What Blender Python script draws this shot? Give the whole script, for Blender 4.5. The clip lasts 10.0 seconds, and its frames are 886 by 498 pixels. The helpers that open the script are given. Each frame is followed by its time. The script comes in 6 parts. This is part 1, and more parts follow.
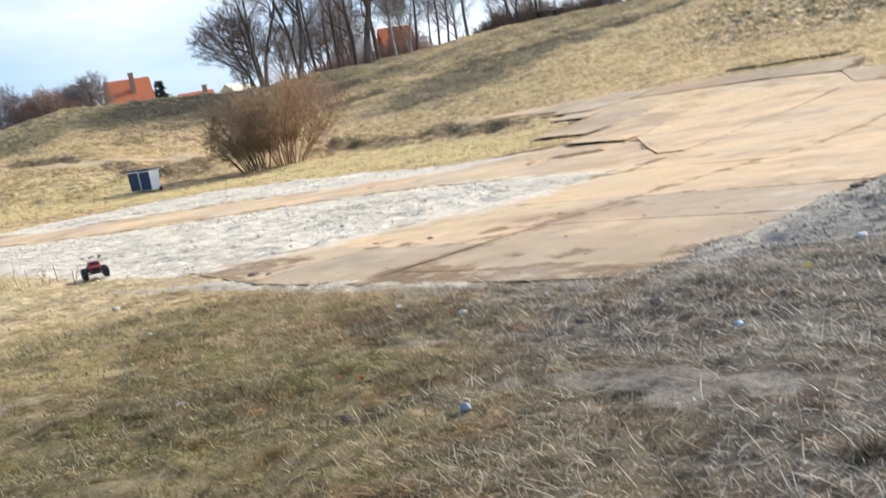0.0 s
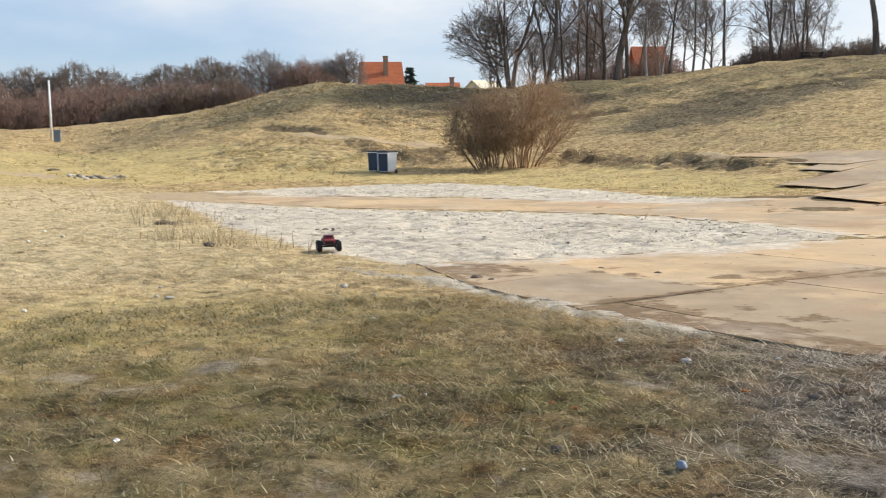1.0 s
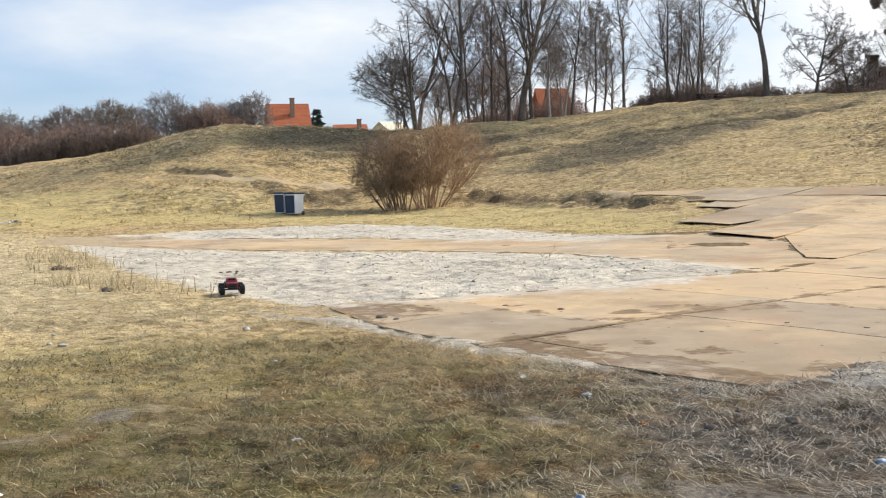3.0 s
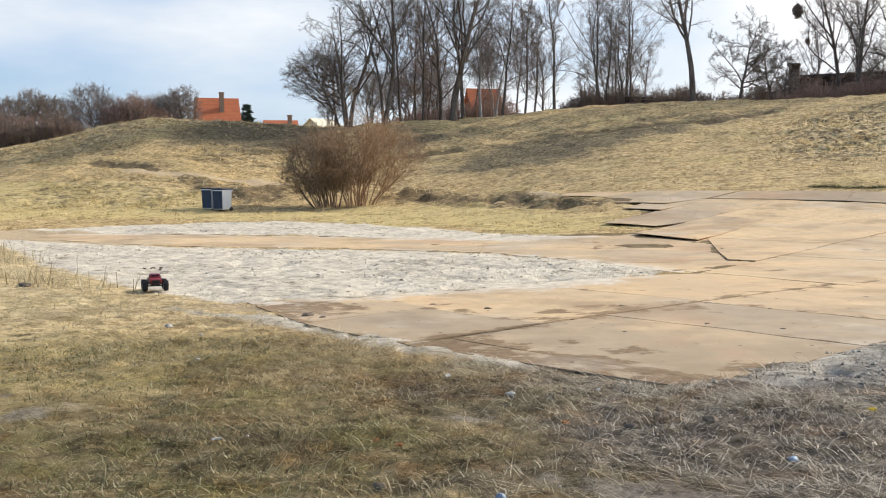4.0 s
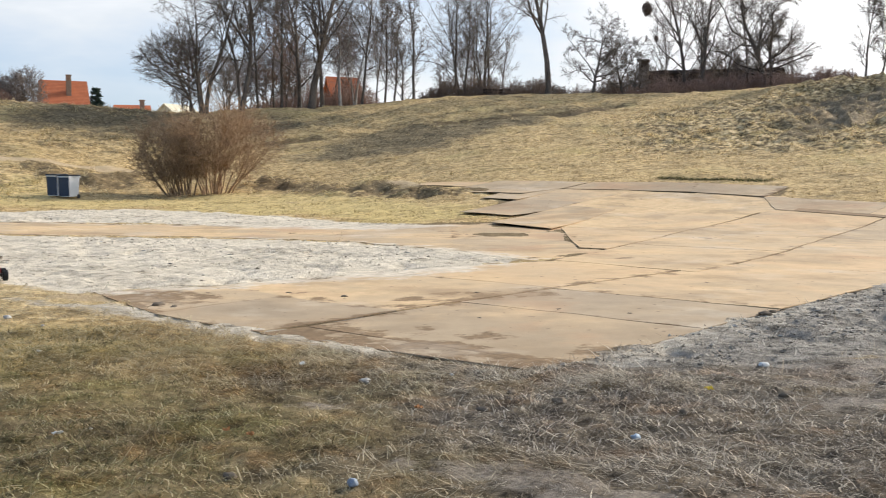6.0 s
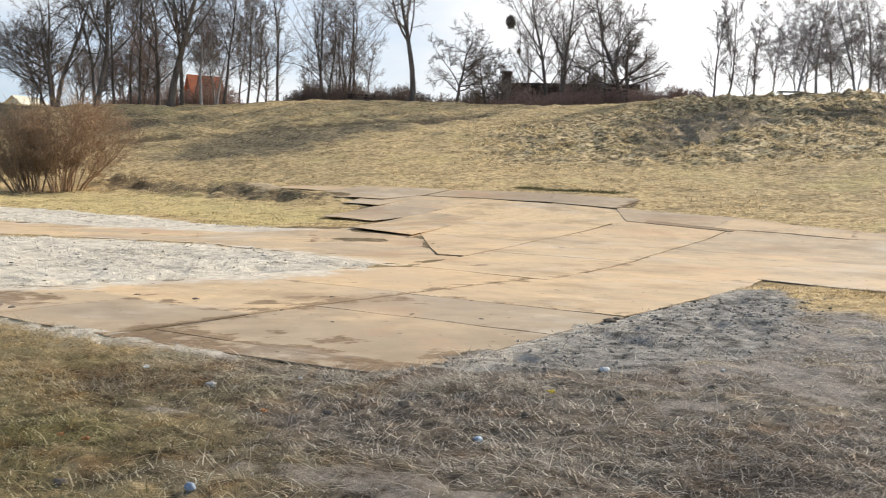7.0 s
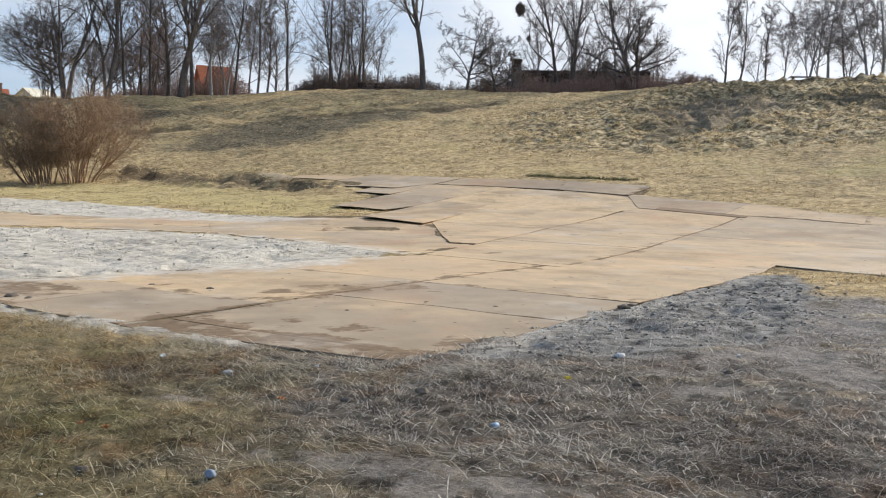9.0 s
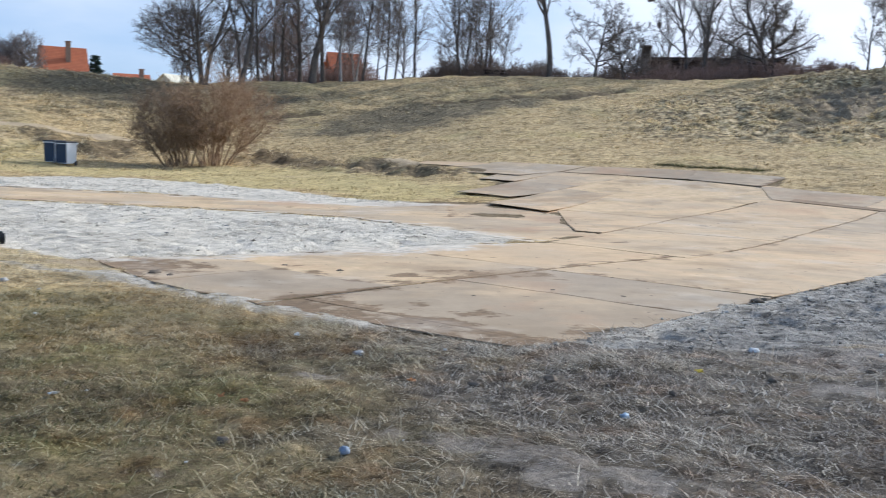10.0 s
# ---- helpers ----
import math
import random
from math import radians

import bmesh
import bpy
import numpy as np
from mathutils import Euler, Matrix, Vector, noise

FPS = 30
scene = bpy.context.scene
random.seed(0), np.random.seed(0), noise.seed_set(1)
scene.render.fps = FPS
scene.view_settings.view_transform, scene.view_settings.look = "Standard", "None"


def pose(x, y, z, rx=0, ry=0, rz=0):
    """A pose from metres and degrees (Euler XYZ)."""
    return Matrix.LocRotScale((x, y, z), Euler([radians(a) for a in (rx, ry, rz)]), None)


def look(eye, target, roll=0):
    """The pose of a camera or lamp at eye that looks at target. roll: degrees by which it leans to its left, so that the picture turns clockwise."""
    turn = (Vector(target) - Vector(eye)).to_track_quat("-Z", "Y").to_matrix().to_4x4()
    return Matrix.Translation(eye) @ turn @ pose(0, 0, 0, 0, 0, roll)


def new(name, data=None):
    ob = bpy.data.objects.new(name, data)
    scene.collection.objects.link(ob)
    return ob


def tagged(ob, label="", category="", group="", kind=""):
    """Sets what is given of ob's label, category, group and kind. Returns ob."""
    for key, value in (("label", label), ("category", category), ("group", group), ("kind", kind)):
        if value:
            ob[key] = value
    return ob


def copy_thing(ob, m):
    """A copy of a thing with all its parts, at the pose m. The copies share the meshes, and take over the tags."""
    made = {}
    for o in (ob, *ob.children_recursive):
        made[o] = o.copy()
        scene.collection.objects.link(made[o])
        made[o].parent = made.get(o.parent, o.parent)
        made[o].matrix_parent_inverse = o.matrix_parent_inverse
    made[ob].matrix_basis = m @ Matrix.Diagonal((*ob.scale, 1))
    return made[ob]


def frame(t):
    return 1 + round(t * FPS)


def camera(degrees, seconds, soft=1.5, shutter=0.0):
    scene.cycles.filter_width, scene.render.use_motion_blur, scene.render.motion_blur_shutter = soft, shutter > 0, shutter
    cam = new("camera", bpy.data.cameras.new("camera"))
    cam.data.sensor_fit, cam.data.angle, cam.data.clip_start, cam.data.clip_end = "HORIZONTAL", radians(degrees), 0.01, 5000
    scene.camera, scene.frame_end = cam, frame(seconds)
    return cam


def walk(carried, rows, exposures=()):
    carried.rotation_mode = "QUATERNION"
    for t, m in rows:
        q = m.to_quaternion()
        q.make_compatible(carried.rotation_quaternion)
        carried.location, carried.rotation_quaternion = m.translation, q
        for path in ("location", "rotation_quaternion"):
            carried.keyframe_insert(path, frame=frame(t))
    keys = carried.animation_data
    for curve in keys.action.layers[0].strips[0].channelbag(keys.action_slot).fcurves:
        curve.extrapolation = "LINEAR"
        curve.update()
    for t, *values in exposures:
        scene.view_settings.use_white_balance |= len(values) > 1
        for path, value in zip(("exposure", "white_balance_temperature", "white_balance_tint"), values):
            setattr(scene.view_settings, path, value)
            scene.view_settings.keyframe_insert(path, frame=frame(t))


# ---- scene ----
cam = camera(48.0, 10.0, 1.0, 0.3)
# seconds, eye, yaw, pitch, roll
ROWS = [
    (0.0, 0.034, -0.027, 1.524, -2.72, -7.79, 9.74),
    (0.2, -0.004, -0.013, 1.539, -1.10, -5.48, 8.38),
    (0.3, -0.018, -0.014, 1.549, -0.08, -4.83, 7.22),
    (0.5, -0.069, 0.005, 1.578, 4.68, -7.65, 3.64),
    (0.7, -0.092, 0.021, 1.598, 8.32, -6.99, -1.03),
    (1.0, -0.117, -0.005, 1.637, 10.69, -6.07, 0.93),
    (1.5, -0.112, -0.007, 1.644, 11.00, -4.92, 2.42),
    (2.0, -0.099, -0.008, 1.650, 9.90, -4.16, 2.74),
    (2.5, -0.079, 0.003, 1.635, 8.18, -3.57, 2.19),
    (2.7, -0.065, 0.013, 1.622, 7.01, -3.70, 1.95),
    (3.8, -0.024, 0.028, 1.621, 2.28, -3.92, 0.39),
    (4.0, -0.018, 0.031, 1.621, 1.50, -3.98, 0.48),
    (4.5, -0.018, 0.012, 1.614, 0.00, -4.27, 0.31),
    (5.0, 0.001, 0.040, 1.609, -1.70, -4.33, 0.56),
    (5.2, 0.004, 0.095, 1.583, -2.43, -4.39, 0.26),
    (6.3, 0.051, 0.003, 1.600, -8.68, -4.64, -0.68),
    (6.5, 0.075, -0.011, 1.596, -10.34, -4.53, -1.35),
    (7.0, 0.105, -0.024, 1.592, -14.28, -4.15, -1.81),
    (7.5, 0.111, -0.028, 1.586, -16.39, -4.08, -1.94),
    (8.0, 0.114, -0.026, 1.582, -17.42, -4.48, -1.96),
    (8.5, 0.089, -0.027, 1.589, -16.07, -4.60, -1.20),
    (9.0, 0.074, -0.018, 1.579, -13.70, -4.81, -1.33),
    (9.5, 0.055, -0.009, 1.572, -11.43, -5.19, -1.19),
    (10.0, 0.006, -0.019, 1.571, -6.61, -5.75, -2.02),
]
# seconds, stops, white balance: a cloud passes at the end
EXPOSURES = [(0.0, 0.15, 5800, 10), (0.5, -0.25, 6200, 10), (1.0, -0.12, 6250, 10), (2.5, -0.06, 6150, 10), (4.5, -0.1, 6200, 10), (7.5, -0.12, 6250, 10), (8.0, -0.2, 6200, 10),
             (8.5, -0.33, 6050, 10), (9.0, -0.35, 5800, 10), (9.5, -0.3, 5480, 10), (10.0, -0.25, 5280, 10)]
walk(cam, [(t, pose(x, y, z, 90 + pitch, roll, yaw)) for t, x, y, z, yaw, pitch, roll in ROWS], EXPOSURES)

# ---- daylight: a low sun from the right, ahead, and a sky with thin cloud ----
SUN_BEARING, SUN_ELEVATION = 62.0, 27.0


def build_sky():
    world = bpy.data.worlds.new("sky")
    scene.world = world
    world.use_nodes = True
    nt = world.node_tree
    nt.nodes.clear()
    n = nt.nodes.new
    out, back = n("ShaderNodeOutputWorld"), n("ShaderNodeBackground")
    sky = n("ShaderNodeTexSky")
    sky.sky_type, sky.sun_disc = "NISHITA", False
    sky.sun_elevation, sky.sun_rotation = radians(SUN_ELEVATION), radians(SUN_BEARING)
    sky.air_density, sky.dust_density, sky.ozone_density = 1.0, 0.8, 1.4
    level = n("ShaderNodeVectorMath")
    level.operation, level.inputs[3].default_value = "SCALE", 0.16
    co, mp = n("ShaderNodeTexCoord"), n("ShaderNodeMapping")
    mp.inputs["Scale"].default_value = (1.0, 1.0, 3.2)
    mp.inputs["Location"].default_value = (0.35, 0.1, 0.2)
    clouds = n("ShaderNodeTexNoise")
    clouds.inputs["Scale"].default_value, clouds.inputs["Detail"].default_value, clouds.inputs["Roughness"].default_value = 2.4, 6, 0.5
    # cloud thickens towards the sun's side
    side = n("ShaderNodeVectorMath")
    side.operation = "DOT_PRODUCT"
    side.inputs[1].default_value = (math.sin(radians(SUN_BEARING)), math.cos(radians(SUN_BEARING)), 0)
    add = n("ShaderNodeMath")
    add.operation, add.inputs[1].default_value = "MULTIPLY_ADD", 0.42
    ramp = n("ShaderNodeValToRGB")
    ramp.color_ramp.elements[0].position, ramp.color_ramp.elements[1].position = 0.40, 0.80
    ramp.color_ramp.elements[0].color = (0.4, 0.4, 0.4, 1)
    tone = n("ShaderNodeValToRGB")
    tone.color_ramp.elements[0].position, tone.color_ramp.elements[0].color = 0.40, (0.40, 0.585, 0.92, 1)
    tone.color_ramp.elements[1].position, tone.color_ramp.elements[1].color = 0.70, (0.98, 0.99, 1.0, 1)
    bright = tone.color_ramp.elements.new(0.92)
    bright.color = (1.4, 1.37, 1.33, 1)
    mix = n("ShaderNodeMixRGB")
    link = nt.links.new
    link(co.outputs["Generated"], mp.inputs["Vector"])
    link(mp.outputs[0], clouds.inputs["Vector"])
    link(co.outputs["Generated"], side.inputs[0])
    link(side.outputs["Value"], add.inputs[0])
    link(clouds.outputs["Fac"], add.inputs[2])
    link(add.outputs[0], ramp.inputs[0])
    link(add.outputs[0], tone.inputs[0])
    link(sky.outputs[0], level.inputs[0])
    link(ramp.outputs[0], mix.inputs[0])
    link(level.outputs[0], mix.inputs[1])
    link(tone.outputs[0], mix.inputs[2])
    link(mix.outputs[0], back.inputs[0])
    back.inputs[1].default_value = 1.0
    link(back.outputs[0], out.inputs[0])


build_sky()
sun = new("sun", bpy.data.lights.new("sun", "SUN"))
sun.data.energy, sun.data.angle, sun.data.color = 6.0, radians(0.6), (1.0, 0.93, 0.82)
SUN_WAY = Vector((math.sin(radians(SUN_BEARING)) * math.cos(radians(SUN_ELEVATION)), math.cos(radians(SUN_BEARING)) * math.cos(radians(SUN_ELEVATION)), math.sin(radians(SUN_ELEVATION))))
sun.matrix_world = look(SUN_WAY * 200, (0, 0, 0))


# ---- materials ----
class Nodes:
    """A node material under construction."""

    def __init__(self, name, rough=0.9, spec=0.2):
        self.mat = bpy.data.materials.new(name)
        self.mat.use_nodes = True
        self.tree = self.mat.node_tree
        self.bsdf = self.tree.nodes["Principled BSDF"]
        self.bsdf.inputs["Roughness"].default_value = rough
        self.bsdf.inputs["Specular IOR Level"].default_value = spec

    def node(self, kind, **inputs):
        nd = self.tree.nodes.new(kind)
        for k, v in inputs.items():
            self.put(nd.inputs[k.replace("_", " ")], v)
        return nd

    def put(self, socket, v):
        if isinstance(v, bpy.types.NodeSocket):
            self.tree.links.new(v, socket)
        else:
            socket.default_value = v

    def where(self):
        return self.node("ShaderNodeNewGeometry").outputs["Position"]

    def object_where(self):
        return self.node("ShaderNodeTexCoord").outputs["Object"]

    def stretched(self, vec, scale):
        m = self.node("ShaderNodeMapping", Vector=vec)
        m.inputs["Scale"].default_value = scale
        return m.outputs[0]

    def noise(self, scale, detail=4, rough=0.6, vec=None):
        nd = self.node("ShaderNodeTexNoise", Scale=scale, Detail=detail, Roughness=rough)
        self.put(nd.inputs["Vector"], vec or self.where())
        return nd.outputs["Fac"]

    def cells(self, scale, vec=None):
        nd = self.node("ShaderNodeTexVoronoi", Scale=scale)
        self.put(nd.inputs["Vector"], vec or self.where())
        return nd.outputs["Distance"]

    def ramp(self, fac, *stops):
        nd = self.node("ShaderNodeValToRGB")
        el = nd.color_ramp.elements
        while len(el) < len(stops):
            el.new(0.5)
        for e, (p, c) in zip(el, stops):
            e.position, e.color = p, (*c, 1) if isinstance(c, tuple) else (c, c, c, 1)
        self.put(nd.inputs[0], fac)
        return nd.outputs[0]

    def mix(self, fac, a, b, how="MIX"):
        nd = self.node("ShaderNodeMixRGB")
        nd.blend_type = how
        for i, v in enumerate((fac, a, b)):
            self.put(nd.inputs[i], (*v, 1) if isinstance(v, tuple) else v)
        return nd.outputs[0]

    def maths(self, how, a, b):
        nd = self.node("ShaderNodeMath")
        nd.operation = how
        self.put(nd.inputs[0], a)
        self.put(nd.inputs[1], b)
        return nd.outputs[0]

    def attribute(self, name):
        nd = self.node("ShaderNodeAttribute")
        nd.attribute_name = name
        return nd.outputs["Fac"]

    def patches(self, colour):
        """Mossy, rusty and weathered patches of turf, a stride or two across; small hollows darkened as by shade, tops
        made paler.
        """
        here = self.attribute("near")
        green = self.maths("MULTIPLY", here, self.maths("SUBTRACT", 1.0, self.attribute("ash")))
        moss = self.ramp(self.noise(1.1, 5, 0.65, self.stretched(self.where(), (0.8, 1.0, 1.0))), (0.5, 0.0), (0.62, 1.0))
        rust = self.ramp(self.noise(1.7, 5, 0.7), (0.53, 0.0), (0.63, 1.0))
        old = self.ramp(self.noise(0.75, 6, 0.7), (0.38, 1.0), (0.5, 0.0))
        colour = self.mix(self.maths("MULTIPLY", here, self.maths("MULTIPLY", old, 0.8)), colour, (0.52, 0.49, 0.48), "MULTIPLY")
        colour = self.mix(self.maths("MULTIPLY", green, self.maths("MULTIPLY", moss, 0.75)), colour, (0.7, 0.76, 0.52), "MULTIPLY")
        colour = self.mix(self.maths("MULTIPLY", here, self.maths("MULTIPLY", rust, 0.55)), colour, (0.95, 0.70, 0.52), "MULTIPLY")
        # shade in the hollows of the turf, multiplied into the colour
        hole_shade = self.ramp(self.noise(6.5, 4, 0.65), (0.36, 1.0), (0.46, 0.0))
        colour = self.mix(self.maths("MULTIPLY", here, self.maths("MULTIPLY", hole_shade, 0.8)), colour, (0.38, 0.36, 0.34), "MULTIPLY")
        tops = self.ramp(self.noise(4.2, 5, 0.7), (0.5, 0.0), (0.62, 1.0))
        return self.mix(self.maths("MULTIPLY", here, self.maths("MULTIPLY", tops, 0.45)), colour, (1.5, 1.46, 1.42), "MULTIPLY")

    def island(self):
        return self.node("ShaderNodeNewGeometry").outputs["Random Per Island"]

    def one(self):
        return self.node("ShaderNodeObjectInfo").outputs["Random"]

    def done(self, colour, bump=None, strength=0.4, distance=0.02):
        self.put(self.bsdf.inputs["Base Color"], (*colour, 1) if isinstance(colour, tuple) else colour)
        if bump is not None:
            b = self.node("ShaderNodeBump", Height=bump)
            b.inputs["Strength"].default_value, b.inputs["Distance"].default_value = strength, distance
            self.tree.links.new(b.outputs[0], self.bsdf.inputs["Normal"])
        return self.mat


def plain(name, colour, rough=0.6, spec=0.3, vary=0.25, scale=6.0, metal=0.0):
    m = Nodes(name, rough, spec)
    m.bsdf.inputs["Metallic"].default_value = metal
    dark = tuple(c * (1 - vary) for c in colour)
    light = tuple(min(1, c * (1 + vary)) for c in colour)
    v = m.object_where()
    f = m.mix(0.4, m.noise(scale, 5, 0.6, v), m.noise(scale * 9, 3, 0.6, v))
    return m.done(m.ramp(f, (0.3, dark), (0.7, light)), f, 0.25, 0.01)


def make_ground():
    m = Nodes("turf_and_sand", 0.95, 0.1)
    v = m.where()
    fine, mid, broad = m.noise(30, 5, 0.75), m.noise(4.5, 6, 0.7), m.noise(0.28, 5, 0.6)
    streak = m.noise(2.0, 6, 0.75, m.stretched(v, (0.8, 1.3, 1.3)))
    grit = m.mix(0.55, fine, mid)
    dead = m.ramp(grit, (0.37, (0.1, 0.067, 0.03)), (0.5, (0.51, 0.35, 0.155)), (0.62, (0.8, 0.61, 0.33)))
    live = m.ramp(grit, (0.34, (0.27, 0.205, 0.083)), (0.5, (0.57, 0.43, 0.18)), (0.66, (0.76, 0.59, 0.285)))
    ash = m.ramp(grit, (0.36, (0.075, 0.063, 0.052)), (0.5, (0.24, 0.208, 0.175)), (0.64, (0.48, 0.425, 0.36)))
    turf = m.mix(m.ramp(m.maths("ADD", broad, m.maths("MULTIPLY", m.attribute("live"), 0.38)), (0.54, 0.0), (0.76, 1.0)), dead, live)
    turf = m.mix(m.ramp(m.maths("ADD", m.attribute("ash"), m.maths("SUBTRACT", m.noise(0.9, 4, 0.6), 0.5)), (0.3, 0.0), (0.7, 1.0)), turf, ash)
    # tree shade on the hill and dark torn bank, both put into the colour
    shade_and_bank = m.ramp(grit, (0.37, (0.03, 0.024, 0.015)), (0.5, (0.13, 0.103, 0.061)), (0.63, (0.36, 0.29, 0.18)))
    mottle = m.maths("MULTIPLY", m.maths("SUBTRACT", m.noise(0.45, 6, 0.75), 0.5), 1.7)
    # brown humus between the tussocks
    earth = m.ramp(mid, (0.3, (0.07, 0.05, 0.028)), (0.7, (0.22, 0.158, 0.09)))
    # long drifts of bleached straw and dark heath on the slopes
    drift = m.noise(0.8, 7, 0.78, m.stretched(v, (0.7, 1.0, 1.3)))
    turf = m.mix(m.maths("MULTIPLY", m.ramp(drift, (0.36, 0.6), (0.48, 0.0)), m.maths("SUBTRACT", 1.0, m.maths("MULTIPLY", m.attribute("live"), 0.7))), turf, (0.12, 0.09, 0.045))
    turf = m.mix(m.ramp(drift, (0.54, 0.0), (0.66, 0.65)), turf, (0.66, 0.485, 0.245))
    # clumps on the rough banks: bleached lit tops and shaded gaps put into colour
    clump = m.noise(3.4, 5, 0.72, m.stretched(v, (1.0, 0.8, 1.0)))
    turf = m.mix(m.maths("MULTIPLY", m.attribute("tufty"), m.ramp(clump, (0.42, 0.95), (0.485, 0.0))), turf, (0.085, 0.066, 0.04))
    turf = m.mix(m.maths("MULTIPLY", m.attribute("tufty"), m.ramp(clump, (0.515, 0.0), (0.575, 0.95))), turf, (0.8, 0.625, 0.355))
    turf = m.mix(m.ramp(m.maths("ADD", m.attribute("shade_and_bank"), mottle), (0.35, 0.0), (0.85, 0.9)), turf, shade_and_bank)
    turf = m.mix(m.maths("MULTIPLY", m.attribute("gold"), 0.9), turf, m.ramp(grit, (0.38, (0.26, 0.195, 0.10)), (0.52, (0.7, 0.55, 0.31)), (0.64, (0.88, 0.74, 0.48))))
    # dark humus, with the shade between near blades put into its colour
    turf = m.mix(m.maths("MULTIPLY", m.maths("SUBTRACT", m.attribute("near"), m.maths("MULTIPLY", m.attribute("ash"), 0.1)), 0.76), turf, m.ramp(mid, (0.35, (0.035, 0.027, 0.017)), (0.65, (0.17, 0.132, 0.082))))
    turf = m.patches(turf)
    turf = m.mix(m.ramp(m.maths("ADD", streak, m.maths("MULTIPLY", m.attribute("bare"), 0.3)), (0.55, 0.0), (0.68, 0.85)), turf, earth)
    # pale sandy soil where the turf is worn through
    worn = m.maths("MULTIPLY", m.attribute("thin"), m.maths("ADD", 0.7, m.maths("MULTIPLY", m.attribute("ash"), 1.2)))
    turf = m.mix(m.ramp(m.maths("ADD", worn, m.maths("MULTIPLY", m.maths("SUBTRACT", m.noise(6, 5, 0.7), 0.5), 0.8)), (0.3, 0.0), (0.55, 0.5)), turf, m.ramp(m.noise(24, 5, 0.7), (0.35, (0.22, 0.185, 0.15)), (0.65, (0.46, 0.395, 0.325))))
    grain = m.noise(130, 3, 0.7)
    clods = m.noise(4.2, 5, 0.68, m.stretched(v, (0.9, 1.3, 1.0)))
    uneven = m.maths("ADD", m.mix(0.3, clods, grain), m.maths("MULTIPLY", m.maths("SUBTRACT", m.noise(0.45, 5, 0.65), 0.5), 0.3))
    dry = m.ramp(uneven, (0.37, (0.2, 0.165, 0.12)), (0.42, (0.53, 0.45, 0.335)), (0.6, (0.78, 0.68, 0.53)))
    damp = m.ramp(m.mix(0.3, clods, grain), (0.41, (0.085, 0.075, 0.062)), (0.47, (0.215, 0.192, 0.16)), (0.62, (0.44, 0.395, 0.33)))
    sand = m.mix(m.attribute("damp"), dry, damp)
    edge = m.maths("ADD", m.attribute("sand"), m.maths("MULTIPLY", m.maths("SUBTRACT", m.noise(2.6, 6, 0.75), 0.5), 1.3))
    colour = m.mix(m.ramp(edge, (0.4, 0.0), (0.66, 1.0)), turf, sand)
    # trodden sandy path and the raw earth of the scar
    colour = m.mix(m.ramp(m.maths("ADD", m.attribute("scar"), mottle), (0.4, 0.0), (0.95, 0.6)), colour, m.ramp(m.mix(0.6, mid, fine), (0.36, (0.08, 0.06, 0.038)), (0.52, (0.3, 0.23, 0.15)), (0.66, (0.62, 0.51, 0.36))))
    dust = m.maths("ADD", m.attribute("tan"), m.maths("MULTIPLY", m.maths("SUBTRACT", m.noise(2.0, 5, 0.7), 0.5), 0.9))
    tan = m.ramp(m.mix(0.4, mid, grain), (0.3, (0.4, 0.29, 0.17)), (0.7, (0.62, 0.47, 0.29)))
    colour = m.mix(m.ramp(dust, (0.45, 0.0), (0.7, 1.0)), colour, tan)
    return m.done(colour, m.mix(0.45, m.mix(0.5, clods, mid), fine), 1.0, 0.06)


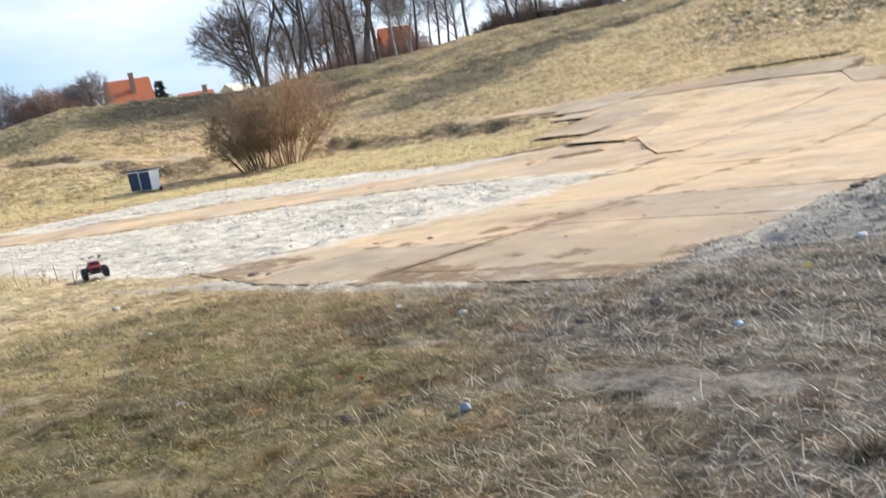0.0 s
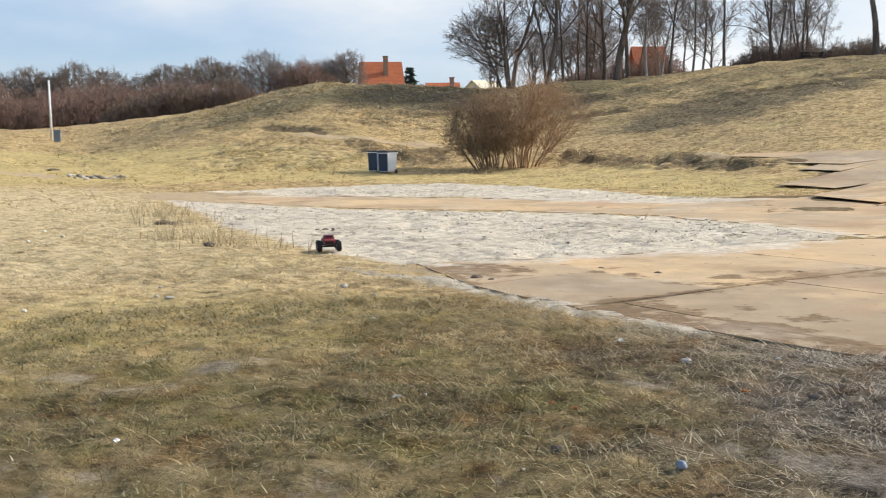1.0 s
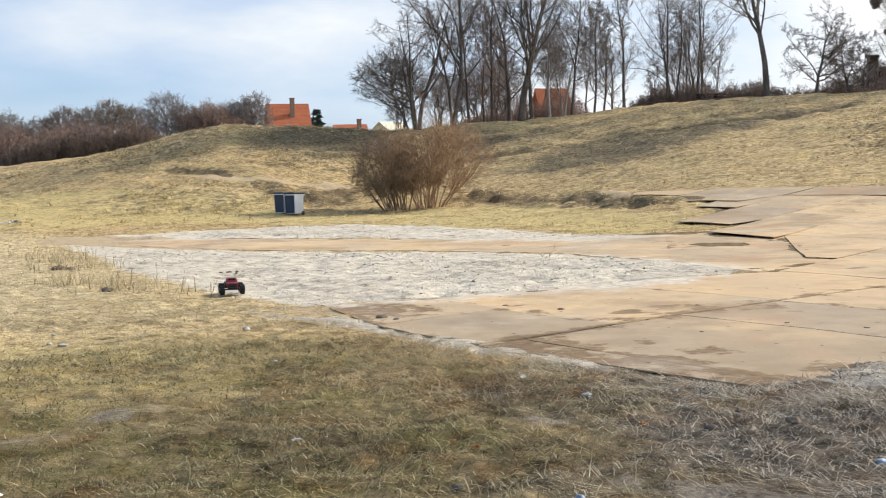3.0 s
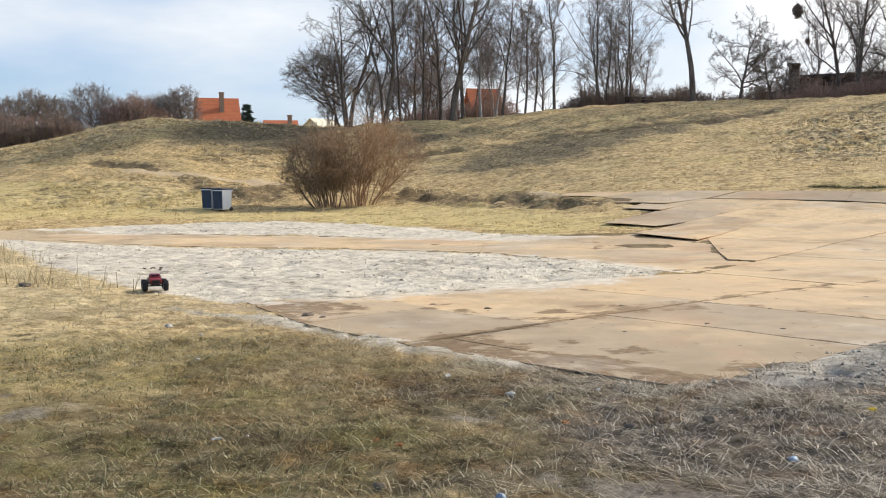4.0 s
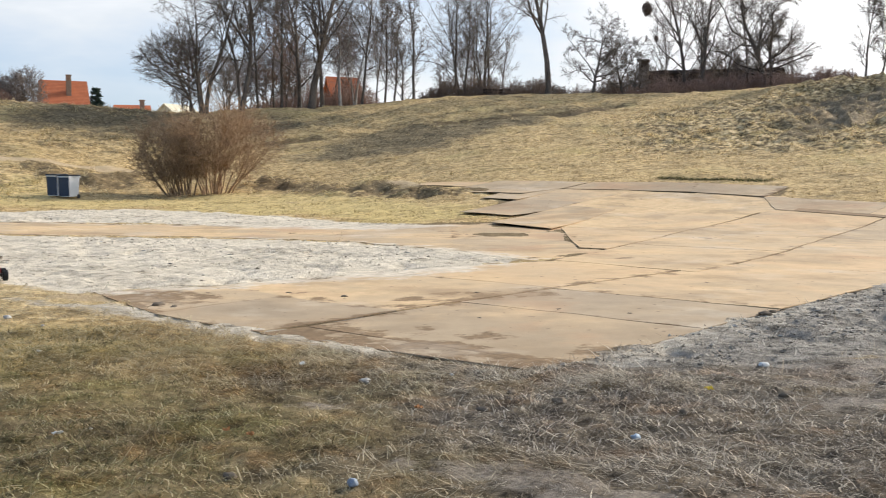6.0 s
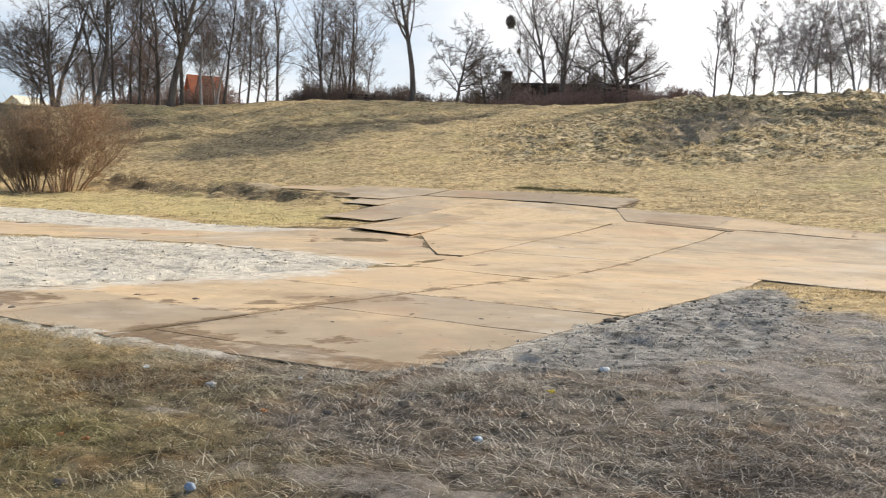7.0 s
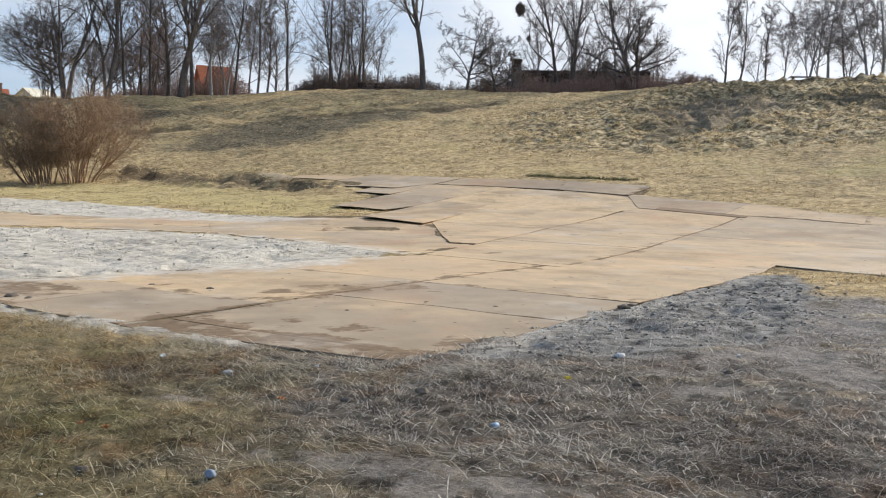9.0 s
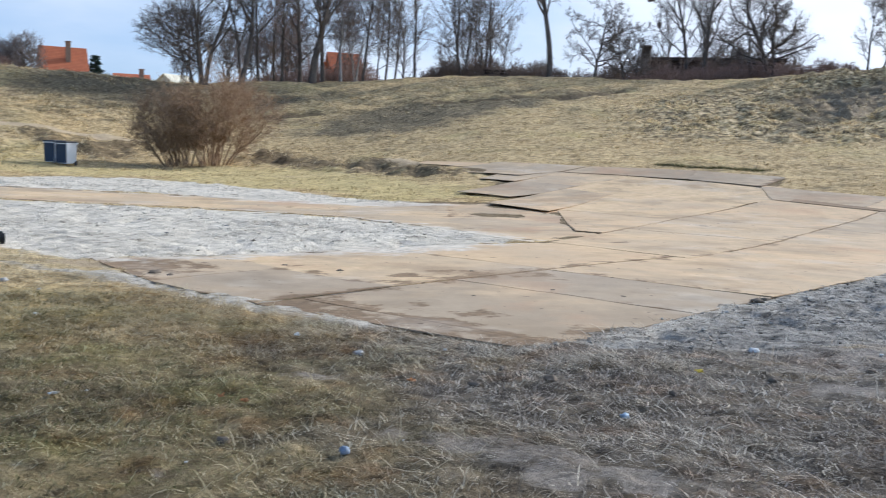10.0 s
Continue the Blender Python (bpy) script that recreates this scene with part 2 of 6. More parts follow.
def make_mat():
    m = Nodes("sandy_matting", 0.85, 0.15)
    v = m.where()
    broad = m.noise(0.5, 5, 0.6)
    drift = m.noise(0.9, 4, 0.55)
    grain = m.noise(160, 3, 0.7)
    base = m.ramp(m.mix(0.35, broad, m.one()), (0.3, (0.43, 0.325, 0.215)), (0.5, (0.55, 0.4, 0.24)), (0.7, (0.62, 0.43, 0.24)))
    # grey dust trodden into the mats that lie lowest
    grey = m.maths("ADD", m.attribute("dust"), m.maths("MULTIPLY", m.maths("SUBTRACT", m.noise(0.6, 5, 0.6), 0.5), 2.1))
    col = m.mix(m.ramp(grey, (0.3, 0.0), (0.85, 0.72)), base, m.ramp(drift, (0.35, (0.27, 0.205, 0.135)), (0.7, (0.44, 0.345, 0.235))))
    # yellow sand that has drifted over the seams
    fall = m.maths("ADD", m.attribute("drifted"), m.maths("MULTIPLY", m.maths("SUBTRACT", m.noise(0.5, 4, 0.55), 0.5), 2.6))
    col = m.mix(m.ramp(fall, (0.35, 0.0), (0.9, 0.85)), col, m.ramp(m.noise(4, 5, 0.7), (0.35, (0.58, 0.405, 0.21)), (0.65, (0.72, 0.525, 0.3))))
    # brown mud along the low hems, thin stains, and footprints
    rim = m.maths("ADD", m.attribute("rim"), m.maths("MULTIPLY", m.maths("SUBTRACT", m.noise(2.2, 6, 0.68), 0.5), 2.3))
    col = m.mix(m.ramp(rim, (0.46, 0.0), (0.66, 0.82)), col, m.ramp(m.noise(9, 4, 0.6), (0.3, (0.12, 0.072, 0.036)), (0.7, (0.26, 0.165, 0.085))))
    # grey sand trodden over the hems from the beds beside
    bed = m.maths("ADD", m.attribute("bed"), m.maths("MULTIPLY", m.maths("SUBTRACT", m.noise(1.6, 6, 0.7), 0.5), 1.3))
    col = m.mix(m.ramp(bed, (0.28, 0.0), (0.5, 0.9)), col, m.ramp(m.noise(6, 5, 0.7), (0.35, (0.5, 0.43, 0.33)), (0.65, (0.76, 0.67, 0.53))))
    stain = m.noise(0.45, 5, 0.62)
    col = m.mix(m.ramp(stain, (0.51, 0.0), (0.66, 0.62)), col, (0.31, 0.205, 0.115))
    # bleached and reddish places
    wash = m.noise(0.33, 5, 0.65)
    col = m.mix(m.ramp(wash, (0.55, 0.0), (0.7, 0.5)), col, (0.66, 0.56, 0.43))
    col = m.mix(m.ramp(wash, (0.32, 0.5), (0.44, 0.0)), col, (0.5, 0.3, 0.17))
    col = m.mix(0.1, col, m.ramp(m.noise(2.5, 6, 0.7), (0.35, 0.22), (0.65, 0.75)), "OVERLAY")
    marks = m.noise(7.5, 2, 0.5)
    col = m.mix(m.ramp(marks, (0.71, 0.0), (0.735, 0.8)), col, (0.12, 0.08, 0.05))
    col = m.mix(0.15, col, m.ramp(grain, (0.3, 0.1), (0.7, 0.7)), "OVERLAY")
    return m.done(col, m.mix(0.4, drift, m.mix(0.4, m.noise(14, 4, 0.65), grain)), 0.25, 0.012)


def make_straw(name, stops, live, ash):
    m = Nodes(name, 0.65, 0.25)
    r = m.island()
    tint = m.ramp(m.maths("ADD", m.noise(0.28, 5, 0.6), m.maths("MULTIPLY", m.attribute("live"), 0.36)), (0.5, 0.0), (0.74, 1.0))
    col = m.mix(tint, m.ramp(r, *stops), m.ramp(r, *live))
    grey = m.ramp(m.maths("ADD", m.attribute("ash"), m.maths("SUBTRACT", m.noise(0.9, 4, 0.6), 0.5)), (0.3, 0.0), (0.7, 1.0))
    col = m.mix(grey, col, m.ramp(r, *ash))
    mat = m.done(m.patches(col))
    # thin blades let the light through
    leaf = m.node("ShaderNodeBsdfTranslucent", Color=m.bsdf.inputs["Base Color"].links[0].from_socket)
    both = m.node("ShaderNodeMixShader", Fac=0.5)
    m.tree.links.new(m.bsdf.outputs[0], both.inputs[1])
    m.tree.links.new(leaf.outputs[0], both.inputs[2])
    m.tree.links.new(both.outputs[0], m.tree.nodes["Material Output"].inputs["Surface"])
    return mat


def make_bark(name, dark, light):
    m = Nodes(name, 0.9, 0.1)
    v = m.object_where()
    f = m.mix(0.5, m.noise(3, 5, 0.6, m.stretched(v, (1, 1, 0.25))), m.noise(22, 4, 0.6, m.stretched(v, (1, 1, 0.2))))
    return m.done(m.ramp(f, (0.35, dark), (0.65, light)), f, 0.5, 0.02)


GROUND, MAT = make_ground(), make_mat()
STRAW = make_straw("dead_grass", ((0.0, (0.16, 0.118, 0.06)), (0.4, (0.36, 0.27, 0.135)), (0.75, (0.66, 0.51, 0.27)), (1.0, (0.88, 0.74, 0.47))),
                   ((0.0, (0.075, 0.072, 0.03)), (0.5, (0.205, 0.188, 0.085)), (0.8, (0.42, 0.365, 0.19)), (1.0, (0.8, 0.71, 0.48))),
                   ((0.0, (0.09, 0.077, 0.065)), (0.4, (0.24, 0.205, 0.17)), (0.75, (0.55, 0.48, 0.40)), (1.0, (0.95, 0.87, 0.75))))
BARK = make_bark("grey_bark", (0.05, 0.042, 0.036), (0.22, 0.185, 0.155))
BARK_TWIG = make_bark("twig_bark", (0.11, 0.092, 0.08), (0.3, 0.255, 0.22))
BIRCH_TWIG = make_bark("birch_twigs", (0.13, 0.11, 0.10), (0.34, 0.29, 0.26))
BARK_RED = make_bark("young_reddish_bark", (0.13, 0.08, 0.06), (0.3, 0.2, 0.155))
BARK_BIRCH = make_bark("birch_bark", (0.2, 0.19, 0.18), (0.55, 0.53, 0.5))
BUSH_TWIG = make_bark("brown_shrub_bark", (0.22, 0.135, 0.08), (0.54, 0.37, 0.225))
BUSH_DARK = make_bark("grey_brown_shrub_bark", (0.16, 0.11, 0.07), (0.42, 0.3, 0.195))
THICKET = make_bark("thicket_twigs", (0.16, 0.105, 0.083), (0.4, 0.28, 0.225))
THICKET_DARK = make_bark("dark_thicket_twigs", (0.115, 0.085, 0.067), (0.3, 0.225, 0.18))


def make_tiles():
    m = Nodes("orange_roof_tiles", 0.8, 0.2)
    v = m.object_where()
    w = m.node("ShaderNodeTexWave", Scale=1.4, Distortion=0.6)
    w.bands_direction = "Z"
    m.put(w.inputs["Vector"], v)
    f = m.mix(0.5, m.noise(1.5, 5, 0.6, v), m.noise(9, 4, 0.6, v))
    col = m.mix(m.maths("MULTIPLY", w.outputs["Fac"], 0.35), m.ramp(f, (0.3, (0.4, 0.12, 0.055)), (0.7, (0.62, 0.2, 0.085))), (0.25, 0.08, 0.045))
    return m.done(col, w.outputs["Fac"], 0.4, 0.03)


ROOF_RED = make_tiles()
WALL_CREAM = plain("cream_render", (0.66, 0.6, 0.45), 0.85, 0.2, 0.1, 1.0)
WALL_RED = plain("red_brick_wall", (0.36, 0.14, 0.08), 0.85, 0.2, 0.2, 3.0)
BRICK_GREY = plain("weathered_chimney_brick", (0.28, 0.2, 0.15), 0.9, 0.15, 0.25, 4.0)
NEEDLES = plain("dark_needles", (0.035, 0.06, 0.045), 0.8, 0.2, 0.4, 3.0)
DARK_WOOD = plain("tarred_boards", (0.07, 0.057, 0.05), 0.85, 0.15, 0.3, 2.0)
GREY_PAINT = plain("grey_paint", (0.4, 0.43, 0.46), 0.6, 0.3, 0.15, 2.0)
CABINET = plain("blue_grey_steel", (0.17, 0.2, 0.24), 0.55, 0.3, 0.15, 2.0)
WHITE_PAINT = plain("white_paint", (0.78, 0.78, 0.75), 0.6, 0.3, 0.06, 2.0)
BIN_GREY = plain("grey_bin_plastic", (0.78, 0.8, 0.82), 0.45, 0.4, 0.06, 3.0)
# the shade on the bins' fronts, given as a dark blue colour
BIN_FRONT_SHADE = plain("bin_front_shade", (0.03, 0.048, 0.085), 0.5, 0.3, 0.15, 3.0)
BIN_LID = plain("black_bin_plastic", (0.03, 0.035, 0.045), 0.5, 0.4, 0.15, 3.0)
BLACK_PLASTIC = plain("black_rubber", (0.02, 0.02, 0.021), 0.7, 0.3, 0.3, 40.0)
TRUCK_RED = plain("dusty_red_lacquer", (0.22, 0.02, 0.025), 0.35, 0.5, 0.2, 30.0)
TRUCK_GLASS = plain("dark_glazing", (0.03, 0.035, 0.045), 0.2, 0.5, 0.1, 20.0)
TRUCK_PALE = plain("pale_trim", (0.6, 0.6, 0.62), 0.4, 0.5, 0.1, 20.0)
RIM_GREY = plain("dull_rims", (0.12, 0.12, 0.13), 0.4, 0.5, 0.1, 30.0)
PALE_BLUE = plain("pale_blue_metal", (0.34, 0.42, 0.5), 0.6, 0.3, 0.45, 25.0)
CAN_GREY = plain("dull_blue_grey_metal", (0.24, 0.28, 0.34), 0.55, 0.35, 0.45, 25.0)
YELLOW = plain("yellow_leaf", (0.75, 0.55, 0.05), 0.6, 0.3, 0.15, 25.0)
ORANGE = plain("orange_leaf", (0.42, 0.2, 0.08), 0.7, 0.2, 0.2, 25.0)
STONE = plain("pale_stone", (0.48, 0.45, 0.41), 0.8, 0.2, 0.2, 14.0)
STONE_WHITE = plain("chalky_stone", (0.74, 0.72, 0.68), 0.8, 0.2, 0.15, 14.0)
STONE_DARK = plain("grey_stone", (0.2, 0.185, 0.165), 0.85, 0.2, 0.35, 10.0)
STUMP = plain("weathered_masonry", (0.11, 0.085, 0.06), 0.95, 0.1, 0.35, 3.0)
CLOD = plain("dark_clod", (0.17, 0.135, 0.1), 0.95, 0.1, 0.4, 12.0)


PALE_STRAW = make_straw("pale_straw", ((0.0, (0.24, 0.185, 0.10)), (0.5, (0.48, 0.385, 0.225)), (1.0, (0.75, 0.64, 0.42))),
                        ((0.0, (0.2, 0.165, 0.075)), (0.5, (0.42, 0.34, 0.18)), (1.0, (0.68, 0.58, 0.37))),
                        ((0.0, (0.2, 0.17, 0.13)), (0.5, (0.5, 0.435, 0.34)), (1.0, (0.92, 0.84, 0.68))))
HILL_STRAW = make_straw("hill_straw", ((0.0, (0.10, 0.07, 0.034)), (0.45, (0.4, 0.28, 0.12)), (0.75, (0.66, 0.49, 0.235)), (1.0, (0.87, 0.69, 0.39))),
                        ((0.0, (0.16, 0.122, 0.046)), (0.5, (0.44, 0.325, 0.135)), (1.0, (0.74, 0.58, 0.3))),
                        ((0.0, (0.1, 0.085, 0.06)), (0.5, (0.3, 0.25, 0.17)), (1.0, (0.5, 0.42, 0.3))))
WEED = make_straw("dark_weeds", ((0.0, (0.03, 0.032, 0.012)), (0.6, (0.085, 0.085, 0.03)), (1.0, (0.24, 0.2, 0.09))),
                  ((0.0, (0.03, 0.034, 0.012)), (0.6, (0.085, 0.09, 0.03)), (1.0, (0.24, 0.2, 0.09))),
                  ((0.0, (0.05, 0.04, 0.025)), (0.6, (0.13, 0.1, 0.06)), (1.0, (0.3, 0.24, 0.14))))


def make_crumbs():
    m = Nodes("sand_crumbs", 0.95, 0.1)
    dry = m.ramp(m.island(), (0.0, (0.2, 0.165, 0.12)), (0.25, (0.42, 0.36, 0.275)), (0.6, (0.62, 0.55, 0.44)), (1.0, (0.82, 0.74, 0.61)))
    return m.done(m.mix(m.maths("MULTIPLY", m.attribute("damp"), 0.55), dry, (0.12, 0.105, 0.09)))


CRUMBS = make_crumbs()
BANK_STRAW = make_straw("bank_straw", ((0.0, (0.12, 0.083, 0.04)), (0.35, (0.44, 0.325, 0.155)), (0.7, (0.8, 0.64, 0.36)), (1.0, (0.95, 0.82, 0.54))),
                        ((0.0, (0.2, 0.155, 0.065)), (0.5, (0.56, 0.44, 0.2)), (1.0, (0.86, 0.72, 0.42))),
                        ((0.0, (0.1, 0.085, 0.06)), (0.5, (0.3, 0.25, 0.17)), (1.0, (0.5, 0.42, 0.3))))

# height of the ground: bearing (degrees right of ahead) by distance
BEARINGS = np.array([-44, -32, -24, -17, -9, 0, 10, 20, 30, 44], float)
RANGES = np.array([19, 25, 31, 38, 50, 62, 76, 92, 130, 175], float)
HEIGHTS = np.array([
    [0, .00, .05, .15, .4, 1.0, 2.2, 3.0, 3.4, 3.4],
    [0, .00, .05, .15, .4, 1.0, 2.2, 3.4, 3.5, 3.6],
    [0, .00, .05, .15, .4, 2.0, 4.3, 4.6, 4.4, 6.5],
    [0, .00, .05, .15, .4, 2.9, 6.15, 5.8, 5.0, 7.0],
    [0, .00, .07, .15, .4, 2.5, 5.8, 5.9, 5.0, 7.0],
    [0, .02, .12, .30, 1.0, 3.2, 6.3, 6.3, 5.6, 6.6],
    [0, .07, .30, .90, 2.4, 4.4, 6.95, 7.0, 6.4, 6.8],
    [0, .07, .38, 1.1, 2.8, 4.9, 7.2, 7.3, 6.8, 6.8],
    [0, .07, .42, 1.2, 3.2, 5.6, 7.9, 8.0, 7.4, 7.4],
    [0, .07, .45, 1.3, 3.4, 5.8, 8.1, 8.2, 7.8, 7.8],
])


def hermite(xs, ys, x):
    """Smooth curves through the knots (xs, ys[..., knot]) at x."""
    d = np.diff(ys, axis=-1) / np.diff(xs)
    m = np.concatenate([d[..., :1], (d[..., 1:] + d[..., :-1]) / 2, d[..., -1:] * 0], -1)
    m[..., 1:-1] = np.where(d[..., 1:] * d[..., :-1] <= 0, 0, np.minimum(np.abs(m[..., 1:-1]), 2.5 * np.minimum(np.abs(d[..., 1:]), np.abs(d[..., :-1]))) * np.sign(d[..., 1:]))
    x = np.clip(x, xs[0], xs[-1])
    i = np.clip(np.searchsorted(xs, x, side="right") - 1, 0, len(xs) - 2)
    h = xs[i + 1] - xs[i]
    t = (x - xs[i]) / h
    a, b = (1 + 2 * t) * (1 - t) ** 2, t * (1 - t) ** 2
    c, e = t * t * (3 - 2 * t), t * t * (t - 1)
    return a * ys[..., i] + b * h * m[..., i] + c * ys[..., i + 1] + e * h * m[..., i + 1]


AZ_GRID, R_GRID = np.linspace(-44, 44, 177), np.linspace(0, 175, 351)
Z_GRID = hermite(BEARINGS, hermite(RANGES, HEIGHTS, R_GRID).T, AZ_GRID).T  # bearing, range


def base_height(x, y):
    """The broad form of the land, without its roughness."""
    x, y = np.asarray(x, float), np.asarray(y, float)
    az, r = np.degrees(np.arctan2(x, y)), np.hypot(x, y)
    i = np.clip((az + 44) / .5, 0, 175.999)
    j = np.clip(r / .5, 0, 349.999)
    a, b = i.astype(int), j.astype(int)
    s, t = i - a, j - b
    z = Z_GRID[a, b] * (1 - s) * (1 - t) + Z_GRID[a + 1, b] * s * (1 - t) + Z_GRID[a, b + 1] * (1 - s) * t + Z_GRID[a + 1, b + 1] * s * t
    side = np.clip((np.abs(az) - 60) / 60, 0, 1)
    return z * (1 - side * side * (3 - 2 * side))


# ---- helpers for shapes ----
def lattice(x, y, seed=0):
    """Smooth random values in -1..1 on a unit lattice."""
    xi, yi = np.floor(x).astype(np.int64), np.floor(y).astype(np.int64)
    s, t = x - xi, y - yi
    s, t = s * s * (3 - 2 * s), t * t * (3 - 2 * t)

    def corner(a, b):
        h = (a * 374761393 + b * 668265263 + seed * 144665) & 0x7FFFFFFF
        h = ((h ^ (h >> 13)) * 1274126177) & 0x7FFFFFFF
        return ((h ^ (h >> 16)) & 0xFFFF) / 32767.5 - 1

    return (corner(xi, yi) * (1 - s) + corner(xi + 1, yi) * s) * (1 - t) + (corner(xi, yi + 1) * (1 - s) + corner(xi + 1, yi + 1) * s) * t


def rough(x, y, size, octaves=4, seed=0, gain=0.5):
    x, y = np.asarray(x, float), np.asarray(y, float)
    total, amp = np.zeros(np.broadcast(x, y).shape), 1.0
    for k in range(octaves):
        total += amp * lattice(x / size * 2 ** k + 17.3 * k, y / size * 2 ** k - 9.1 * k, seed + k)
        amp *= gain
    return total


def inside(x, y, poly, soft):
    """1 inside the polygon, 0 outside, blended over soft metres."""
    x, y = np.asarray(x, float), np.asarray(y, float)
    near, odd = np.full(x.shape, 1e9), np.zeros(x.shape, bool)
    for (ax, ay), (bx, by) in zip(poly, poly[1:] + poly[:1]):
        dx, dy = bx - ax, by - ay
        t = np.clip(((x - ax) * dx + (y - ay) * dy) / (dx * dx + dy * dy), 0, 1)
        near = np.minimum(near, np.hypot(x - ax - t * dx, y - ay - t * dy))
        odd ^= ((ay > y) != (by > y)) & (x < (bx - ax) * (y - ay) / (by - ay + 1e-12) + ax)
    return np.clip(0.5 + np.where(odd, near, -near) / (2 * soft), 0, 1)


def polar(bearing, distance):
    return math.sin(radians(bearing)) * distance, math.cos(radians(bearing)) * distance


SAND = [
    [(-14.0, 28.0), (-10.2, 22.4), (-8.5, 19.3), (-6.8, 17.2), (-5.6, 15.6), (-3.9, 13.5), (-3.3, 13.2), (-2.9, 13.1), (-1.2, 13.8), (0.1, 14.6), (0.9, 14.7), (1.9, 15.5), (3.1, 16.9), (3.4, 17.4), (2.6, 19.0), (0.3, 21.7), (-2.9, 23.2), (-6.3, 24.0), (-9.8, 25.7)],
    [(-15.3, 31.2), (-14.0, 32.4), (-11.5, 35.2), (-7.9, 36.6), (-4.5, 35.3), (-1.5, 31.4), (1.2, 27.8), (3.0, 26.4), (1.6, 25.6), (-1.3, 26.7), (-4.7, 28.6), (-9.2, 29.9), (-12.0, 29.6)],
    [(1.9, 7.75), (4.6, 10.5), (8.0, 13.4), (8.9, 13.6), (8.6, 12.4), (7.6, 10.9), (6.6, 9.6), (5.6, 8.4), (4.6, 7.9), (3.6, 7.65), (2.5, 7.6)],
    [(-3.9, 12.6), (-2.0, 11.6), (-0.6, 10.1), (0.6, 8.7), (0.5, 8.4), (-0.9, 9.5), (-1.9, 10.6), (-2.8, 11.5)],
]
DAMP = [[(1.0, 7.0), (8.6, 14.2), (12, 12), (9, 6)]]
LIVE = [[(-14, 44), (-11.0, 38.2), (-6, 38), (-2.4, 33.5), (2.2, 27.5), (4.4, 29.2), (3.8, 33.5), (-0.7, 45.5), (-4.9, 47.1)], [(-3.5, 3.0), (-7, 5.5), (-8, 9.0), (-3, 9.8), (-1.6, 8.0), (-0.5, 6.4), (0.2, 3.5)], [(24, 33), (40, 32), (44, 44), (30, 38)], [(-44, 41), (-22, 36.5), (-12, 40), (-14, 52), (-34, 57), (-46, 58)]]
# torn banks, dark bands (tree shade put into the turf colour), coarse tussocks on the hill
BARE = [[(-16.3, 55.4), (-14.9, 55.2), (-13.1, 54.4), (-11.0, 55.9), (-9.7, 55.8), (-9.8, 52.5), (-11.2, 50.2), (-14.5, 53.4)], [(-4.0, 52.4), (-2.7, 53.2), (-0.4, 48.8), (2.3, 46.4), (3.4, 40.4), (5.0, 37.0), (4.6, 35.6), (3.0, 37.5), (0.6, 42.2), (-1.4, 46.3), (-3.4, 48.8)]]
SHADE_AND_BANK = [[(-19.8, 64.3), (-19.6, 67.1), (-18.7, 70.1), (-17, 72.5), (-13.5, 74), (-10.1, 73.0), (-8.9, 63.8), (-11.9, 64.3), (-15.4, 63.7), (-17.5, 62.4), (-18.5, 61.6)],
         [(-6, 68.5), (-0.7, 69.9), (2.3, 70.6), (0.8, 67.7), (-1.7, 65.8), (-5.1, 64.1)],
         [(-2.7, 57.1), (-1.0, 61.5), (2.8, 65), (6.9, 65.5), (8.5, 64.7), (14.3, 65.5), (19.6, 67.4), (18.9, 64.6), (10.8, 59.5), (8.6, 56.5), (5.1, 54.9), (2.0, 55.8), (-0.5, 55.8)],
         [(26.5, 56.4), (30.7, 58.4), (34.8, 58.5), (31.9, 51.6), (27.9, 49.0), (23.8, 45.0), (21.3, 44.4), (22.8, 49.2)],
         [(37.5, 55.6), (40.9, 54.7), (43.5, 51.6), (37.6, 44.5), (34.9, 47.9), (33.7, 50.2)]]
# weaker darkening: more of that painted tree shade uphill, brownish turf low on the right
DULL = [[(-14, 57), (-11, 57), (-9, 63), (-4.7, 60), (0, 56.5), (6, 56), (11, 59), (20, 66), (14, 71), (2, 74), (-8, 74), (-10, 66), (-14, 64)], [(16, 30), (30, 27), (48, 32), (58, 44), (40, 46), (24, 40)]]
TUFTY = [[(-24, 51.3), (-22.3, 53.6), (-19.6, 54.7), (-16.5, 54.8), (-14.3, 53.2), (-13.0, 47.8), (-16.7, 46.4), (-21, 45.8)], [(-33, 63), (-29.2, 67.0), (-24.5, 71), (-21.9, 68.0), (-22.5, 64.7), (-22.7, 61.0), (-27.4, 61.5)], [(-17.5, 61.9), (-14.1, 64.1), (-11.1, 63.8), (-10.7, 60.7), (-14.5, 59.7), (-16.8, 59.4)], [(14, 46), (18, 60), (30, 64), (60, 60), (60, 44), (40, 36), (24, 40)],
         [(-50, 73), (-42, 75), (-30, 72), (-21, 71.5), (-16, 73.5), (-10, 74.5), (-10, 72.6), (-17.5, 70.2), (-20.6, 66.6), (-23.9, 62.7), (-29.6, 62.8), (-41.2, 69.7)]]
SCAR = [[(26.0, 54.5), (28.7, 57.4), (33.8, 58.0), (36.0, 54.5), (32.9, 50.6), (28.4, 48.2), (25.2, 46.4), (24.6, 49.2)]]
GOLD = [[(-26, 13), (-14, 10.3), (-8.0, 9.7), (-5.0, 10.8), (-3.4, 11.8), (-3.6, 12.8), (-5.0, 13.6), (-7.0, 18), (-10.5, 23.5), (-15, 31), (-19, 34), (-42, 38), (-42, 26)]]


